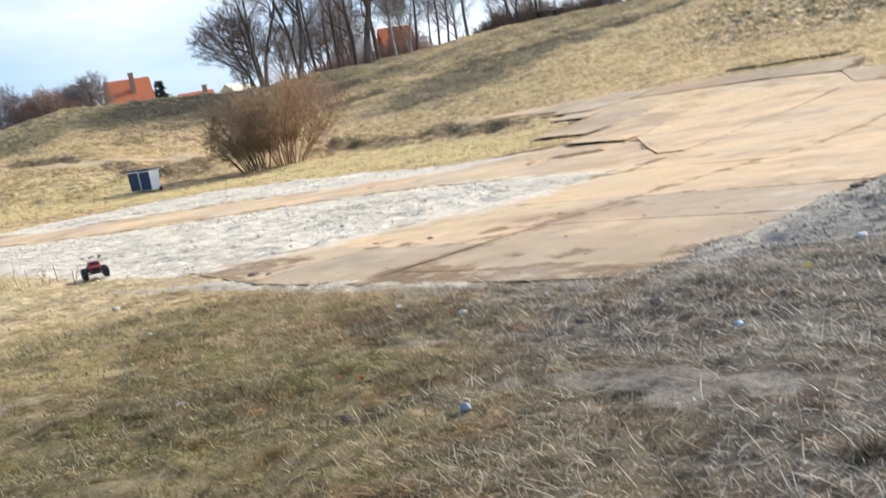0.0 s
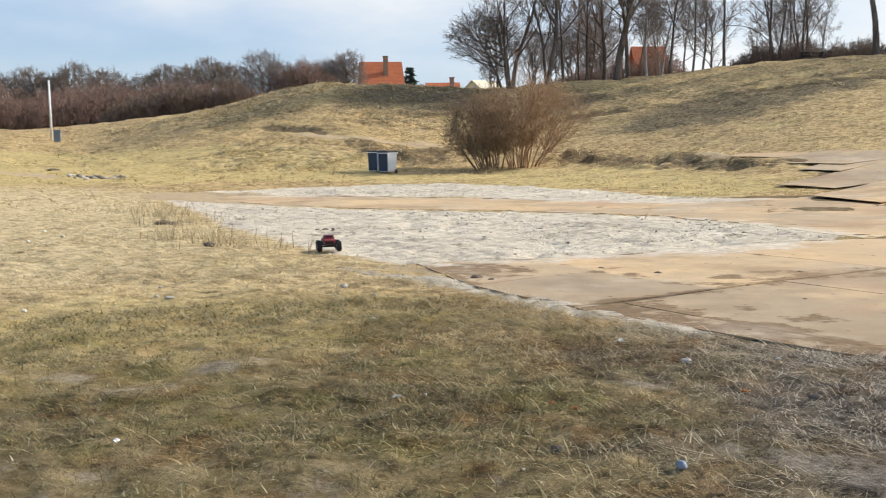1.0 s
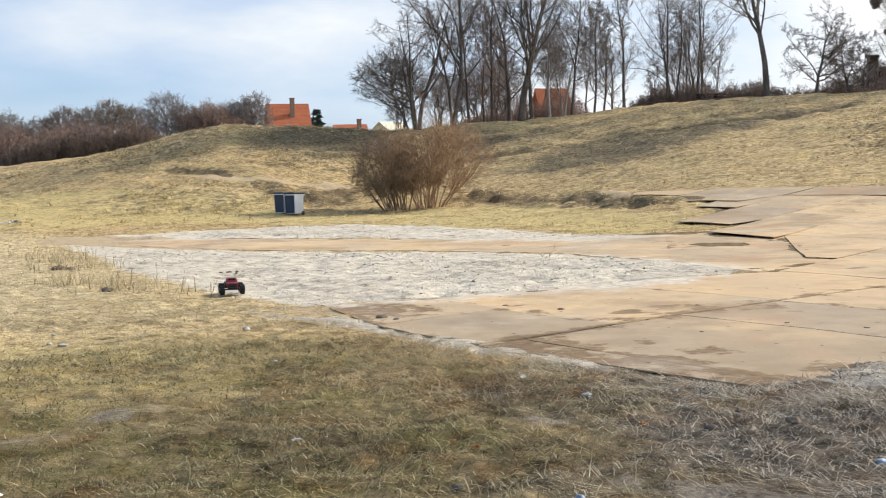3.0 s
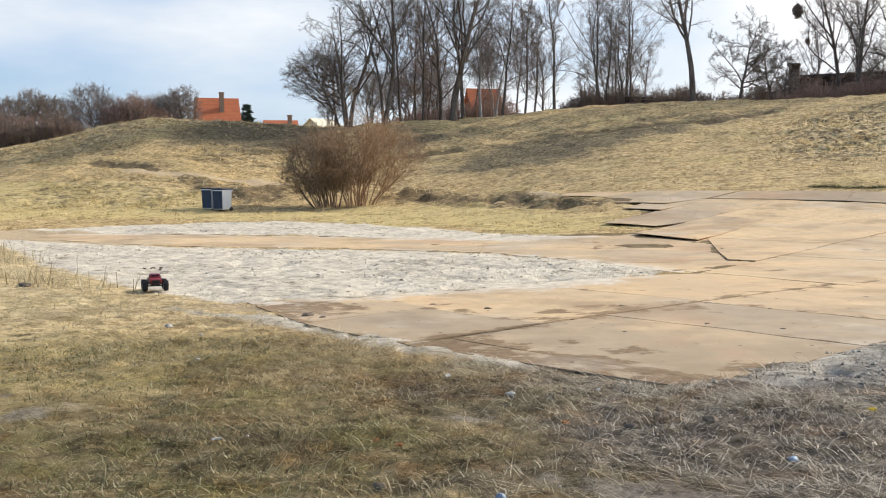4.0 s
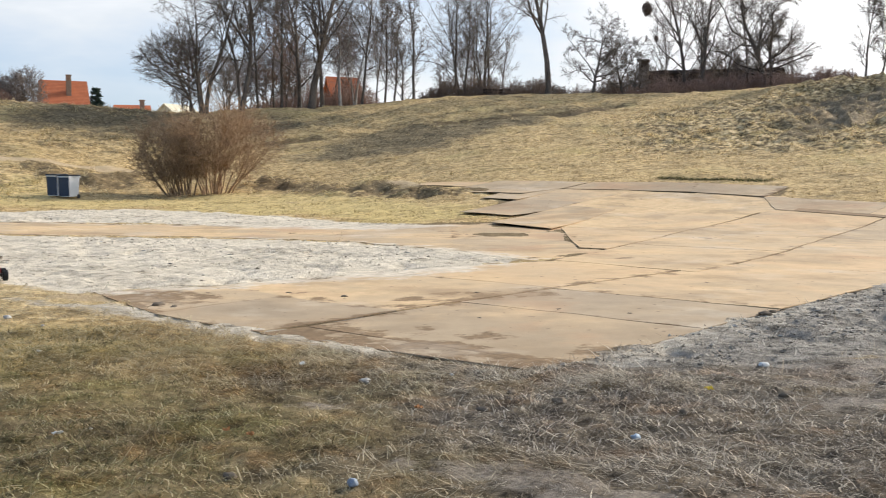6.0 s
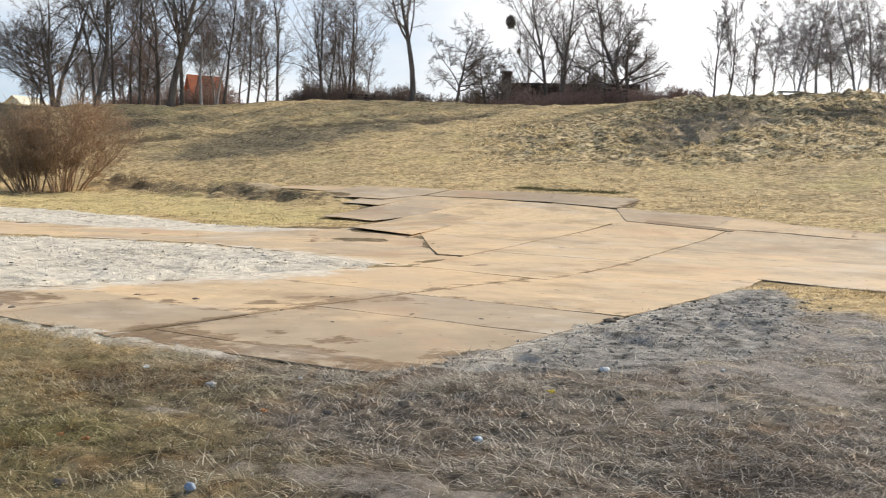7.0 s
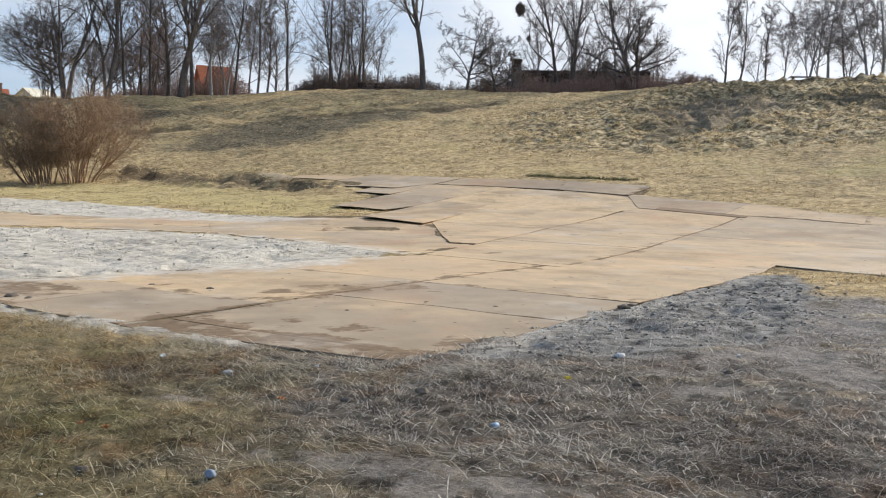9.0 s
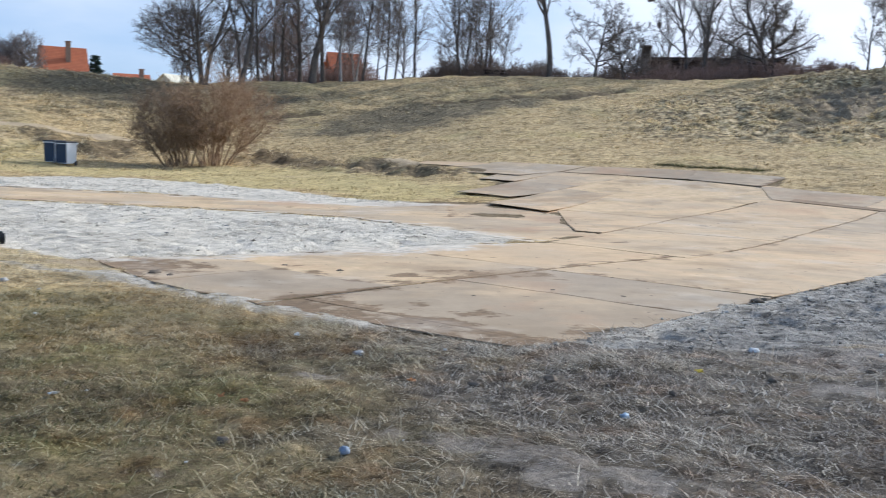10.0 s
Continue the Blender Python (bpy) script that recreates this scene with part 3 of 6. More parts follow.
TRAIL = [[(-4.1, 64.1), (-0.6, 65.0), (-0.4, 64.1), (-3.9, 63.3)], [(6.8, 64.8), (11.4, 64.3), (15.8, 64.5), (19.9, 65.9), (19.6, 64.9), (15.6, 63.6), (11.2, 63.5), (6.8, 64.1)], [(-22.6, 59.3), (-19.8, 58.8), (-18.0, 57.4), (-18.0, 56.7), (-19.9, 57.2), (-22.4, 58.5)]]
RUGGED = [[(22, 50), (30, 48), (46, 45), (60, 50), (52, 68), (36, 70), (28, 62)]]


def tufts(x, y):
    """How thick the turf grows: about -1 where it is worn through, 1 in the tufts."""
    return 0.6 * rough(x, y, 0.4, 3, 77) + 0.7 * rough(x, y, 1.3, 2, 79)


def ashen(x, y):
    """Where the turf near the track is grey and dead rather than olive."""
    x, y = np.asarray(x, float), np.asarray(y, float)
    return np.clip((x + 1.6) / 4.0, 0, 1) * np.clip((15 - np.hypot(x, y)) / 3, 0, 1)


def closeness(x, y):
    """Nearness of the turf, up to the gold straw, for moss, rust and painted gap shade."""
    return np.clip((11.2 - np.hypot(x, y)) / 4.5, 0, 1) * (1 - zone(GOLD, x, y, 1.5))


def zone(polys, x, y, soft):
    out = np.zeros(np.shape(x))
    for p in polys:
        out = np.maximum(out, inside(x, y, p, soft))
    return out


ALONG = np.array([0.7214, 0.6925])
ACROSS = np.array([-0.6925, 0.7214])
CORNER = np.array([1.75, 7.72])


def track(u, v):
    """Plan of a place u metres along the rows of mats and v across them."""
    return CORNER[0] + u * ALONG[0] + v * ACROSS[0], CORNER[1] + u * ALONG[1] + v * ACROSS[1]


TAN = [[track(24.75, 22.9), track(25.6, 23.1), track(26.7, 26.6), track(25.4, 25.3)], [(-3.8, 13.0), (-3.0, 12.3), (-2.3, 12.2), (-2.2, 13.0)], [(-34, 46.5), (-27.9, 43.9), (-25.5, 41.7), (-25.3, 40.4), (-27.7, 42.0), (-33, 44.5)], [(-16.5, 31.5), (-15.0, 28.5), (-12.0, 26.9), (-8.0, 24.9), (-9, 29.5), (-13, 31.6)], [(-19.5, 56.4), (-13.7, 56.5), (-9.6, 57.0), (-9.6, 55.9), (-13.5, 55.3), (-19.5, 55.4)]]
COVERED = [[track(*p) for p in (
    (-.3, .1), (10.3, -.25), (10.1, -2.6), (15.6, -2.6), (21.4, -1.6), (23.0, -1.4), (23.5, .5), (24.0, 2.2), (24.85, 4.2), (24.95, 7.9), (27.6, 8.6), (27.4, 11.7), (27.0, 13.4), (26.1, 15.6), (25.3, 19.4), (25.4, 23.0),
    (24.9, 23.0), (24.0, 19.8), (22.8, 18.5), (22.6, 16.4), (21.2, 16.7), (21.1, 15.6), (17.8, 14.5), (17.4, 12.6), (15.4, 11.5), (14.8, 9.6), (10.9, 6.1), (7.9, 5.1), (2.0, 6.4), (.4, 7.0), (-.2, 5.0))]]
COVERED.append([(3.3, 17.3), (5.4, 18.7), (5.1, 19.6), (5.9, 24.8), (4.5, 27.0), (0.4, 26.8), (-2.2, 27.5), (-5.6, 28.5), (-9.2, 29.8), (-12.6, 29.8), (-12.4, 27.9), (-9.6, 26.1), (-6.3, 24.4), (-3.0, 23.7), (0.2, 22.1), (2.4, 19.2)])


def height(x, y):
    """The ground with its hummocks, pits and footprints."""
    x, y = np.asarray(x, float), np.asarray(y, float)
    r = np.hypot(x, y)
    z = base_height(x, y)
    hill = np.clip((r - 38) / 25, 0, 1)
    sand = zone(SAND, x, y, 0.4)
    open_air = 1 - zone(COVERED, x, y, 0.2)
    z = z + open_air * hill * (0.15 * rough(x, y, 9, 3, 3) + 0.085 * rough(x, y * 1.3, 1.5, 3, 8, 0.8))
    z = z + open_air * np.clip((r - 2) / 3, 0, 1) * (1 - sand) * np.clip((60 - r) / 40, 0, 1) * (0.022 * rough(x, y, 0.8, 3, 21) + 0.02 * rough(x, y, 0.2, 3, 25))
    z = z + open_air * 0.012 * np.clip((r - 5) / 4, 0, 1) * np.clip((45 - r) / 8, 0, 1)
    z = z + open_air * sand * (0.01 + 0.026 * rough(x, y, 0.7, 3, 31, 0.6) + 0.014 * rough(x, y, 0.2, 2, 33) - 0.085 * np.clip(rough(x, y * 1.2, 0.3, 2, 35) - 0.15, 0, 1))
    z = z + open_air * np.clip((r - 27) / 6, 0, 1) * np.clip((84 - r) / 10, 0, 1) * (0.028 * rough(x, y, 0.7, 2, 43, 0.8) - 0.05 * np.abs(rough(x, y, 2.2, 2, 45)))
    z = z + zone(RUGGED, x, y, 3.0) * (0.2 * rough(x, y, 1.4, 4, 57, 0.8) - 0.3 * np.abs(rough(x, y * 1.3, 1.1, 2, 67, 0.6)) + 0.15)
    z = z + zone(SCAR, x, y, 1.0) * (-0.4 + 0.3 * np.abs(rough(x, y, 1.2, 3, 61, 0.7)))
    z = z + zone(TUFTY, x, y, 2.0) * np.where(x < 0, 0.5, 1) * (0.1 * rough(x, y, 0.9, 2, 59, 0.8) - 0.2 * np.abs(rough(x, y * 1.3, 0.9, 2, 69, 0.6)) + 0.08)
    z = z - 0.28 * zone(TRAIL, x, y, 0.5)
    # the torn bank behind the shrub
    z = z + zone(BARE, x, y, 1.2) * (0.26 * rough(x, y, 1.1, 3, 51, 0.75) + 0.06)
    return z


def quick_mesh(name, verts, quads, mat, smooth=False):
    """A mesh from arrays of corners and of faces with equal corner counts."""
    me = bpy.data.meshes.new(name)
    verts, quads = np.asarray(verts, np.float32), np.asarray(quads, np.int32)
    k = quads.shape[1]
    me.vertices.add(len(verts))
    me.vertices.foreach_set("co", verts.ravel())
    me.loops.add(quads.size)
    me.loops.foreach_set("vertex_index", quads.ravel())
    me.polygons.add(len(quads))
    me.polygons.foreach_set("loop_start", np.arange(len(quads), dtype=np.int32) * k)
    me.polygons.foreach_set("use_smooth", np.full(len(quads), smooth))
    me.update(calc_edges=True)
    me.materials.append(mat)
    return me


def give(me, name, values):
    a = me.attributes.new(name, "FLOAT", "POINT")
    a.data.foreach_set("value", np.asarray(values, np.float32))


def part(name, bm, mat, parent, label="", smooth=False):
    """Links a bmesh or mesh as one part under a thing or a part."""
    me = bm
    if isinstance(bm, bmesh.types.BMesh):
        me = bpy.data.meshes.new(name)
        bm.to_mesh(me)
        bm.free()
        me.materials.append(mat)
        if smooth:
            me.polygons.foreach_set("use_smooth", np.ones(len(me.polygons), bool))
    ob = new(name, me)
    ob.parent = parent
    if label:
        ob["label"] = label
    return ob


def box(bm, lo, hi, bevel=0.0, m=None):
    """Adds a box from corner lo to corner hi."""
    c = [(a + b) / 2 for a, b in zip(lo, hi)]
    s = [abs(b - a) for a, b in zip(lo, hi)]
    g = bmesh.ops.create_cube(bm, size=1, matrix=(m or Matrix()) @ Matrix.LocRotScale(c, None, s))
    if bevel:
        es = list({e for v in g["verts"] for e in v.link_edges})
        bmesh.ops.bevel(bm, geom=es, offset=bevel, segments=2, affect="EDGES", profile=0.6)
    return bm


def boxed(lo, hi, bevel=0.0):
    return box(bmesh.new(), lo, hi, bevel)


class Tubes:
    """Gathers tapered tubes along lines into one mesh."""

    def __init__(self):
        self.v, self.f, self.n = [], [], 0

    def add(self, pts, radii, sides):
        pts = np.asarray(pts, float)
        k = len(pts)
        d = np.gradient(pts, axis=0)
        d /= np.linalg.norm(d, axis=1)[:, None] + 1e-9
        ref = np.where(np.abs(d[:, 2:3]) > 0.9, [[1.0, 0, 0]], [[0, 0, 1.0]])
        a = np.cross(d, ref)
        a /= np.linalg.norm(a, axis=1)[:, None] + 1e-9
        b = np.cross(d, a)
        ang = np.arange(sides) * 2 * math.pi / sides
        ring = a[:, None] * np.cos(ang)[None, :, None] + b[:, None] * np.sin(ang)[None, :, None]
        self.v.append((pts[:, None] + ring * np.asarray(radii, float)[:, None, None]).reshape(-1, 3))
        i = np.arange(k - 1)[:, None] * sides + np.arange(sides)[None]
        j = np.arange(k - 1)[:, None] * sides + (np.arange(sides)[None] + 1) % sides
        self.f.append((np.stack([i, j, j + sides, i + sides], -1)).reshape(-1, 4) + self.n)
        self.n += k * sides

    def mesh(self, name, mat):
        return quick_mesh(name, np.concatenate(self.v), np.concatenate(self.f), mat, True)


def wander(rng, start, way, length, segs, bend, lift):
    """A crooked line from start towards way, that curves upwards by lift."""
    pts, d = [np.asarray(start, float)], np.asarray(way, float) / np.linalg.norm(way)
    for _ in range(segs):
        d = d + rng.normal(0, bend, 3) + np.array([0, 0, lift])
        d /= np.linalg.norm(d)
        pts.append(pts[-1] + d * length / segs)
    return np.array(pts)


def side_way(rng, d, angle):
    a = np.cross(d, rng.normal(size=3))
    a /= np.linalg.norm(a) + 1e-9
    return d * math.cos(angle) + a * math.sin(angle)


def branch(rng, wood, twigs, line, radius, level, spec, share=1.0):
    """Side branches all along a line, and theirs in turn."""
    count, reach, angle, first = spec["count"][level], spec["reach"][level], spec["angle"][level], spec["first"][level]
    count = max(3, round(count * share))
    total = np.linalg.norm(np.diff(line, axis=0), axis=1).sum()
    last = level == len(spec["count"]) - 1
    for k in range(count):
        t = first + (1 - first) * ((k + rng.uniform(0.1, 0.9)) / count)
        f = t * (len(line) - 1)
        i = min(int(f), len(line) - 2)
        p = line[i] + (line[i + 1] - line[i]) * (f - i)
        d = line[i + 1] - line[i]
        d = d / (np.linalg.norm(d) + 1e-9)
        size = total * reach * rng.uniform(0.55, 1.2) * (1.12 - 0.62 * t)
        r = max(radius * (1 - 0.75 * t) * spec["thin"][level], spec["twig"])
        w = side_way(rng, d, radians(angle) * rng.uniform(0.65, 1.35))
        sub = wander(rng, p, w, size, 1 if last else 5 if level == 0 else 3, spec["bend"], spec["lift"][level])
        if last:
            twigs.add(sub, np.linspace(r, spec["twig"] * 0.5, len(sub)), 3)
        else:
            (wood if level == 0 else twigs).add(sub, np.linspace(r, r * 0.35, len(sub)), 5 if level == 0 else 3)
            branch(rng, wood, twigs, sub, r, level + 1, spec)


TALL = dict(count=(20, 9, 10), reach=(0.4, 0.44, 0.52), angle=(46, 46, 46), first=(0.14, 0.15, 0.1), thin=(0.42, 0.45, 0.5), lift=(0.12, 0.07, 0.02), bend=0.17, twig=0.0095, fork=(0.4, 3, 28), share=(0.75, 0.5))
SPREAD = dict(count=(17, 12, 13), reach=(0.55, 0.46, 0.52), angle=(58, 46, 46), first=(0.18, 0.15, 0.1), thin=(0.5, 0.45, 0.5), lift=(0.07, 0.03, 0.0), bend=0.24, twig=0.0095, fork=(0.3, 2, 34), share=(1.0, 0.6))
YOUNG = dict(count=(22, 10, 11), reach=(0.36, 0.44, 0.52), angle=(40, 40, 42), first=(0.16, 0.12, 0.1), thin=(0.38, 0.5, 0.6), lift=(0.11, 0.06, 0.02), bend=0.14, twig=0.0105, fork=(0.5, 2, 18), share=(0.75, 0.45))
BIRCH = dict(count=(15, 10, 13), reach=(0.5, 0.48, 0.55), angle=(48, 46, 50), first=(0.2, 0.1, 0.1), thin=(0.42, 0.5, 0.5), lift=(0.09, 0.0, -0.12), bend=0.18, twig=0.0085, fork=(0.3, 3, 30), share=(0.7, 0.5))


def tree(seed, tall, girth, spec, stems=1, fan=0.0, bark=None, twig=None, lean=(0, 0), bare_to=None):
    """A leafless tree: trunk or stems that fork into leaders, and a crown of branches and twigs."""
    rng = np.random.default_rng(seed)
    top = new("tree")
    crown = Tubes()
    spec = dict(spec)
    if bare_to:
        spec["first"] = (bare_to, *spec["first"][1:])
    for s in range(stems):
        wood = Tubes()
        h = tall * (1 if s == 0 else rng.uniform(0.7, 0.98))
        a = rng.uniform(0, 6.28) if stems > 1 else 0
        way = (math.cos(a) * fan + lean[0], math.sin(a) * fan + lean[1], 1)
        foot = (math.cos(a) * fan * 0.9, math.sin(a) * fan * 0.9, -0.3)
        line = wander(rng, foot, way, h, 14, 0.06 if tall > 7 else 0.13, 0.03)
        g = girth * (1 if s == 0 else rng.uniform(0.55, 0.9))
        rad = g * (1 - 0.88 * np.linspace(0, 1, 15) ** 0.85)
        rad[0] *= 1.4
        wood.add(line, rad, 9)
        at, leaders, spread = spec["fork"]
        leaders = leaders if stems < 3 else 1
        branch(rng, wood, crown, line, g, 0, spec, spec["share"][0])
        for _ in range(leaders - 1):
            i = int(14 * min(0.8, max(bare_to or 0, at) * rng.uniform(0.85, 1.35)))
            d = (line[i + 1] - line[i]) / np.linalg.norm(line[i + 1] - line[i])
            arm = wander(rng, line[i], side_way(rng, d, radians(spread) * rng.uniform(0.7, 1.3)), h * (1 - i / 14) * rng.uniform(0.72, 0.98), 9, 0.09, 0.06)
            r = rad[i] * rng.uniform(0.55, 0.8)
            wood.add(arm, r * (1 - 0.85 * np.linspace(0, 1, 10) ** 0.85), 7)
            branch(rng, wood, crown, arm, r, 0, dict(spec, first=(0.16, *spec["first"][1:])), spec["share"][1])
        part("trunk", wood.mesh("trunk", bark or BARK), None, top)
    part("crown", crown.mesh("crown", twig or BARK_TWIG), None, top)
    return top


def bow(rng, a, b, up, segs, loose):
    """A crooked line from a to b that sags or arches by up."""
    t = np.linspace(0, 1, segs + 1)[:, None]
    line = a + (b - a) * t + np.array([0, 0, up]) * (t * (1 - t) * 4)
    line[1:-1] += rng.normal(0, loose, (segs - 1, 3))
    return line


def domed(seed, tall, wide, foot, limbs, twigs, thick, bark=None, twig=None, shift=0.0, stems=1, low=-0.25):
    """A leafless tree whose branches all end in one rounded crown. foot: the clear height of the trunk; shift: how far the crown hangs over."""
    rng = np.random.default_rng(seed)
    top = new("tree")
    wood, crown = Tubes(), Tubes()
    mid = np.array([shift, 0, (tall + foot) / 2])
    radii = np.array([wide / 2, wide / 2, (tall - foot) / 2])
    trunks = []
    for k in range(stems):
        a = 6.28 * (k + rng.uniform(0, .6)) / stems
        root = np.array([math.cos(a), math.sin(a), 0]) * (0.25 if stems > 1 else 0)
        end = mid + radii * np.array([math.cos(a) * 0.3, math.sin(a) * 0.3, 0.45])
        line = bow(rng, root - [0, 0, .3], end, 0.06 * tall, 9, 0.012 * tall)
        wood.add(line, tall * 0.022 / stems ** 0.4 * (1 - 0.85 * np.linspace(0, 1, 10)), 8)
        trunks.append(line)
    for k in range(limbs):
        z = low + (1 - low) * (k + rng.uniform(0, 1)) / limbs
        a = k * 2.4 + rng.uniform(-.3, .3)
        d = np.array([math.cos(a) * math.sqrt(1 - min(1, z * z)), math.sin(a) * math.sqrt(1 - min(1, z * z)), z])
        line = trunks[k % stems]
        start = line[int(np.clip(2.5 + 4.0 * (z - low), 2, 8))]
        limb = bow(rng, start, mid + radii * d * rng.uniform(.66, .8), -0.03 * tall * (1 - z), 5, 0.014 * tall)
        wood.add(limb, np.linspace(tall * 0.008, thick * 1.6, 6), 5)
        for _ in range(11):
            e = d + rng.normal(0, .36, 3)
            e /= np.linalg.norm(e)
            e[2] = max(e[2], low - .1)
            p = limb[rng.integers(2, 6)]
            q = bow(rng, p, mid + radii * e * rng.uniform(.78, 1.02), -0.01 * tall, 3, 0.01 * tall)
            crown.add(q, np.linspace(thick * 1.5, thick * .8, 4), 3)
            out = (q[3] - q[0]) / (np.linalg.norm(q[3] - q[0]) + 1e-9)
            for _ in range(twigs):
                f = rng.uniform(.15, 1) * 3
                i = min(2, int(f))
                r = q[i] + (q[i + 1] - q[i]) * (f - i)
                crown.add(wander(rng, r, side_way(rng, out, rng.uniform(.3, 1.15)), tall * rng.uniform(.03, .085), 1, .1, .05), (thick, thick * .5), 3)
    part("trunk", wood.mesh("trunk", bark or BARK), None, top)
    part("crown", crown.mesh("crown", twig or BARK_TWIG), None, top)
    return top


def stand(ob, bearing, distance, turn=0.0, size=1.0, sink=0.05):
    x, y = polar(bearing, distance)
    ob.matrix_basis = Matrix.LocRotScale((x, y, float(height(x, y)) - sink), Euler((0, 0, radians(turn))), (size, size, size))
    return ob


def another(ob, bearing, distance, turn, size=1.0):
    x, y = polar(bearing, distance)
    ob2 = copy_thing(ob, pose(x, y, float(height(x, y)) - 0.05, 0, 0, turn))
    ob2.scale = (size, size, size)
    return ob2


# ---- the ground: one sheet to the horizon ----
def build_ground():
    front = np.radians(np.arange(-47, 47.01, 0.32))
    back = np.radians(np.concatenate([np.arange(50, 310, 4.0)]))
    ang = np.concatenate([front, back])
    radii = [0.0]
    r = 0.05
    while r < 3200:
        radii.append(r)
        r += 0.25 if r < 2.5 else r * 0.0085 if r < 11 else 0.09 if r < 26 else 0.2 if r < 40 else 0.3 if r < 84 else 0.7 if r < 130 else r * 0.06
    radii = np.array(radii[1:])
    A, R = np.meshgrid(ang, radii)
    x, y = np.sin(A) * R, np.cos(A) * R
    z = height(x, y)
    n, k = len(radii), len(ang)
    verts = np.stack([x, y, z], -1).reshape(-1, 3)
    i = np.arange(n - 1)[:, None] * k + np.arange(k)[None]
    j = np.arange(n - 1)[:, None] * k + (np.arange(k)[None] + 1) % k
    quads = np.stack([i, j, j + k, i + k], -1).reshape(-1, 4)[:, ::-1]
    me = quick_mesh("ground", verts, quads, GROUND, True)
    vx, vy = verts[:, 0], verts[:, 1]
    give(me, "sand", zone(SAND, vx, vy, 0.35))
    give(me, "tan", zone(TAN, vx, vy, 0.5))
    give(me, "live", zone(LIVE, vx, vy, 1.5))
    give(me, "bare", np.maximum.reduce([0.75 * zone(BARE, vx, vy, 0.8), 1.2 * zone(TRAIL, vx, vy, 0.3), 0.3 * zone(RUGGED, vx, vy, 2), 0.25 * zone(TUFTY, vx, vy, 2), 3 * zone(COVERED, vx, vy, 0.15)]))
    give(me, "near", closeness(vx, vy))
    give(me, "damp", np.maximum(zone(DAMP, vx, vy, 0.6), 0.6 * zone(SAND[3:], vx, vy, 0.8)))
    give(me, "thin", np.clip(-0.35 - tufts(vx, vy), 0, 1) * np.clip((15 - np.hypot(vx, vy)) / 3, 0, 1))
    give(me, "ash", ashen(vx, vy))
    give(me, "shade_and_bank", np.maximum(zone(SHADE_AND_BANK, vx, vy, 2.0), 0.42 * zone(DULL, vx, vy, 3.0)))
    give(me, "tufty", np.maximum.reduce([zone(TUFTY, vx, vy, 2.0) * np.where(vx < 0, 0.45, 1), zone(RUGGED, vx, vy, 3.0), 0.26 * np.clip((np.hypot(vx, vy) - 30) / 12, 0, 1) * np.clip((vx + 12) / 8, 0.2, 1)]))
    give(me, "scar", zone(SCAR, vx, vy, 1.2))
    give(me, "gold", zone(GOLD, vx, vy, 2.0))
    return tagged(new("ground", me), "rough winter turf, straw and olive, with bare grey sand", "ground", kind="structure")


build_ground()

# ---- the track of mats laid on the sand, in rows along one way ----
# puddled mud on the mats: along, across, reach
MUD = [(1.9, 3.45, .45), (2.5, 3.6, .4), (3.2, 3.45, .5), (3.8, 2.6, .4), (7.2, 2.75, .45), (1.8, 4.6, .3), (1.9, 5.1, .25), (0.4, 2.9, .4), (0.35, 2.1, .3), (0.3, 1.3, .3), (0.5, 6.0, .9), (0.3, 6.7, .9), (1.2, 6.9, .5), (10.0, 0.05, .3), (14.5, 5.4, .4), (9.2, 4.4, .35),
       (11.21, 9.87, 0.4), (11.83, 10.52, 0.4), (12.56, 11.2, 0.4), (13.25, 11.93, 0.4), (13.84, 12.47, 0.4), (11.78, 9.46, 0.35), (12.42, 9.12, 0.35),
       (1.0, 0.25, .45), (.9, 1.2, .4), (.8, 2.0, .35), (5.6, 2.9, .4), (11.6, 2.6, .4), (13.4, 2.9, .35), (18.5, 6.9, .4), (4.6, 5.0, .3)]


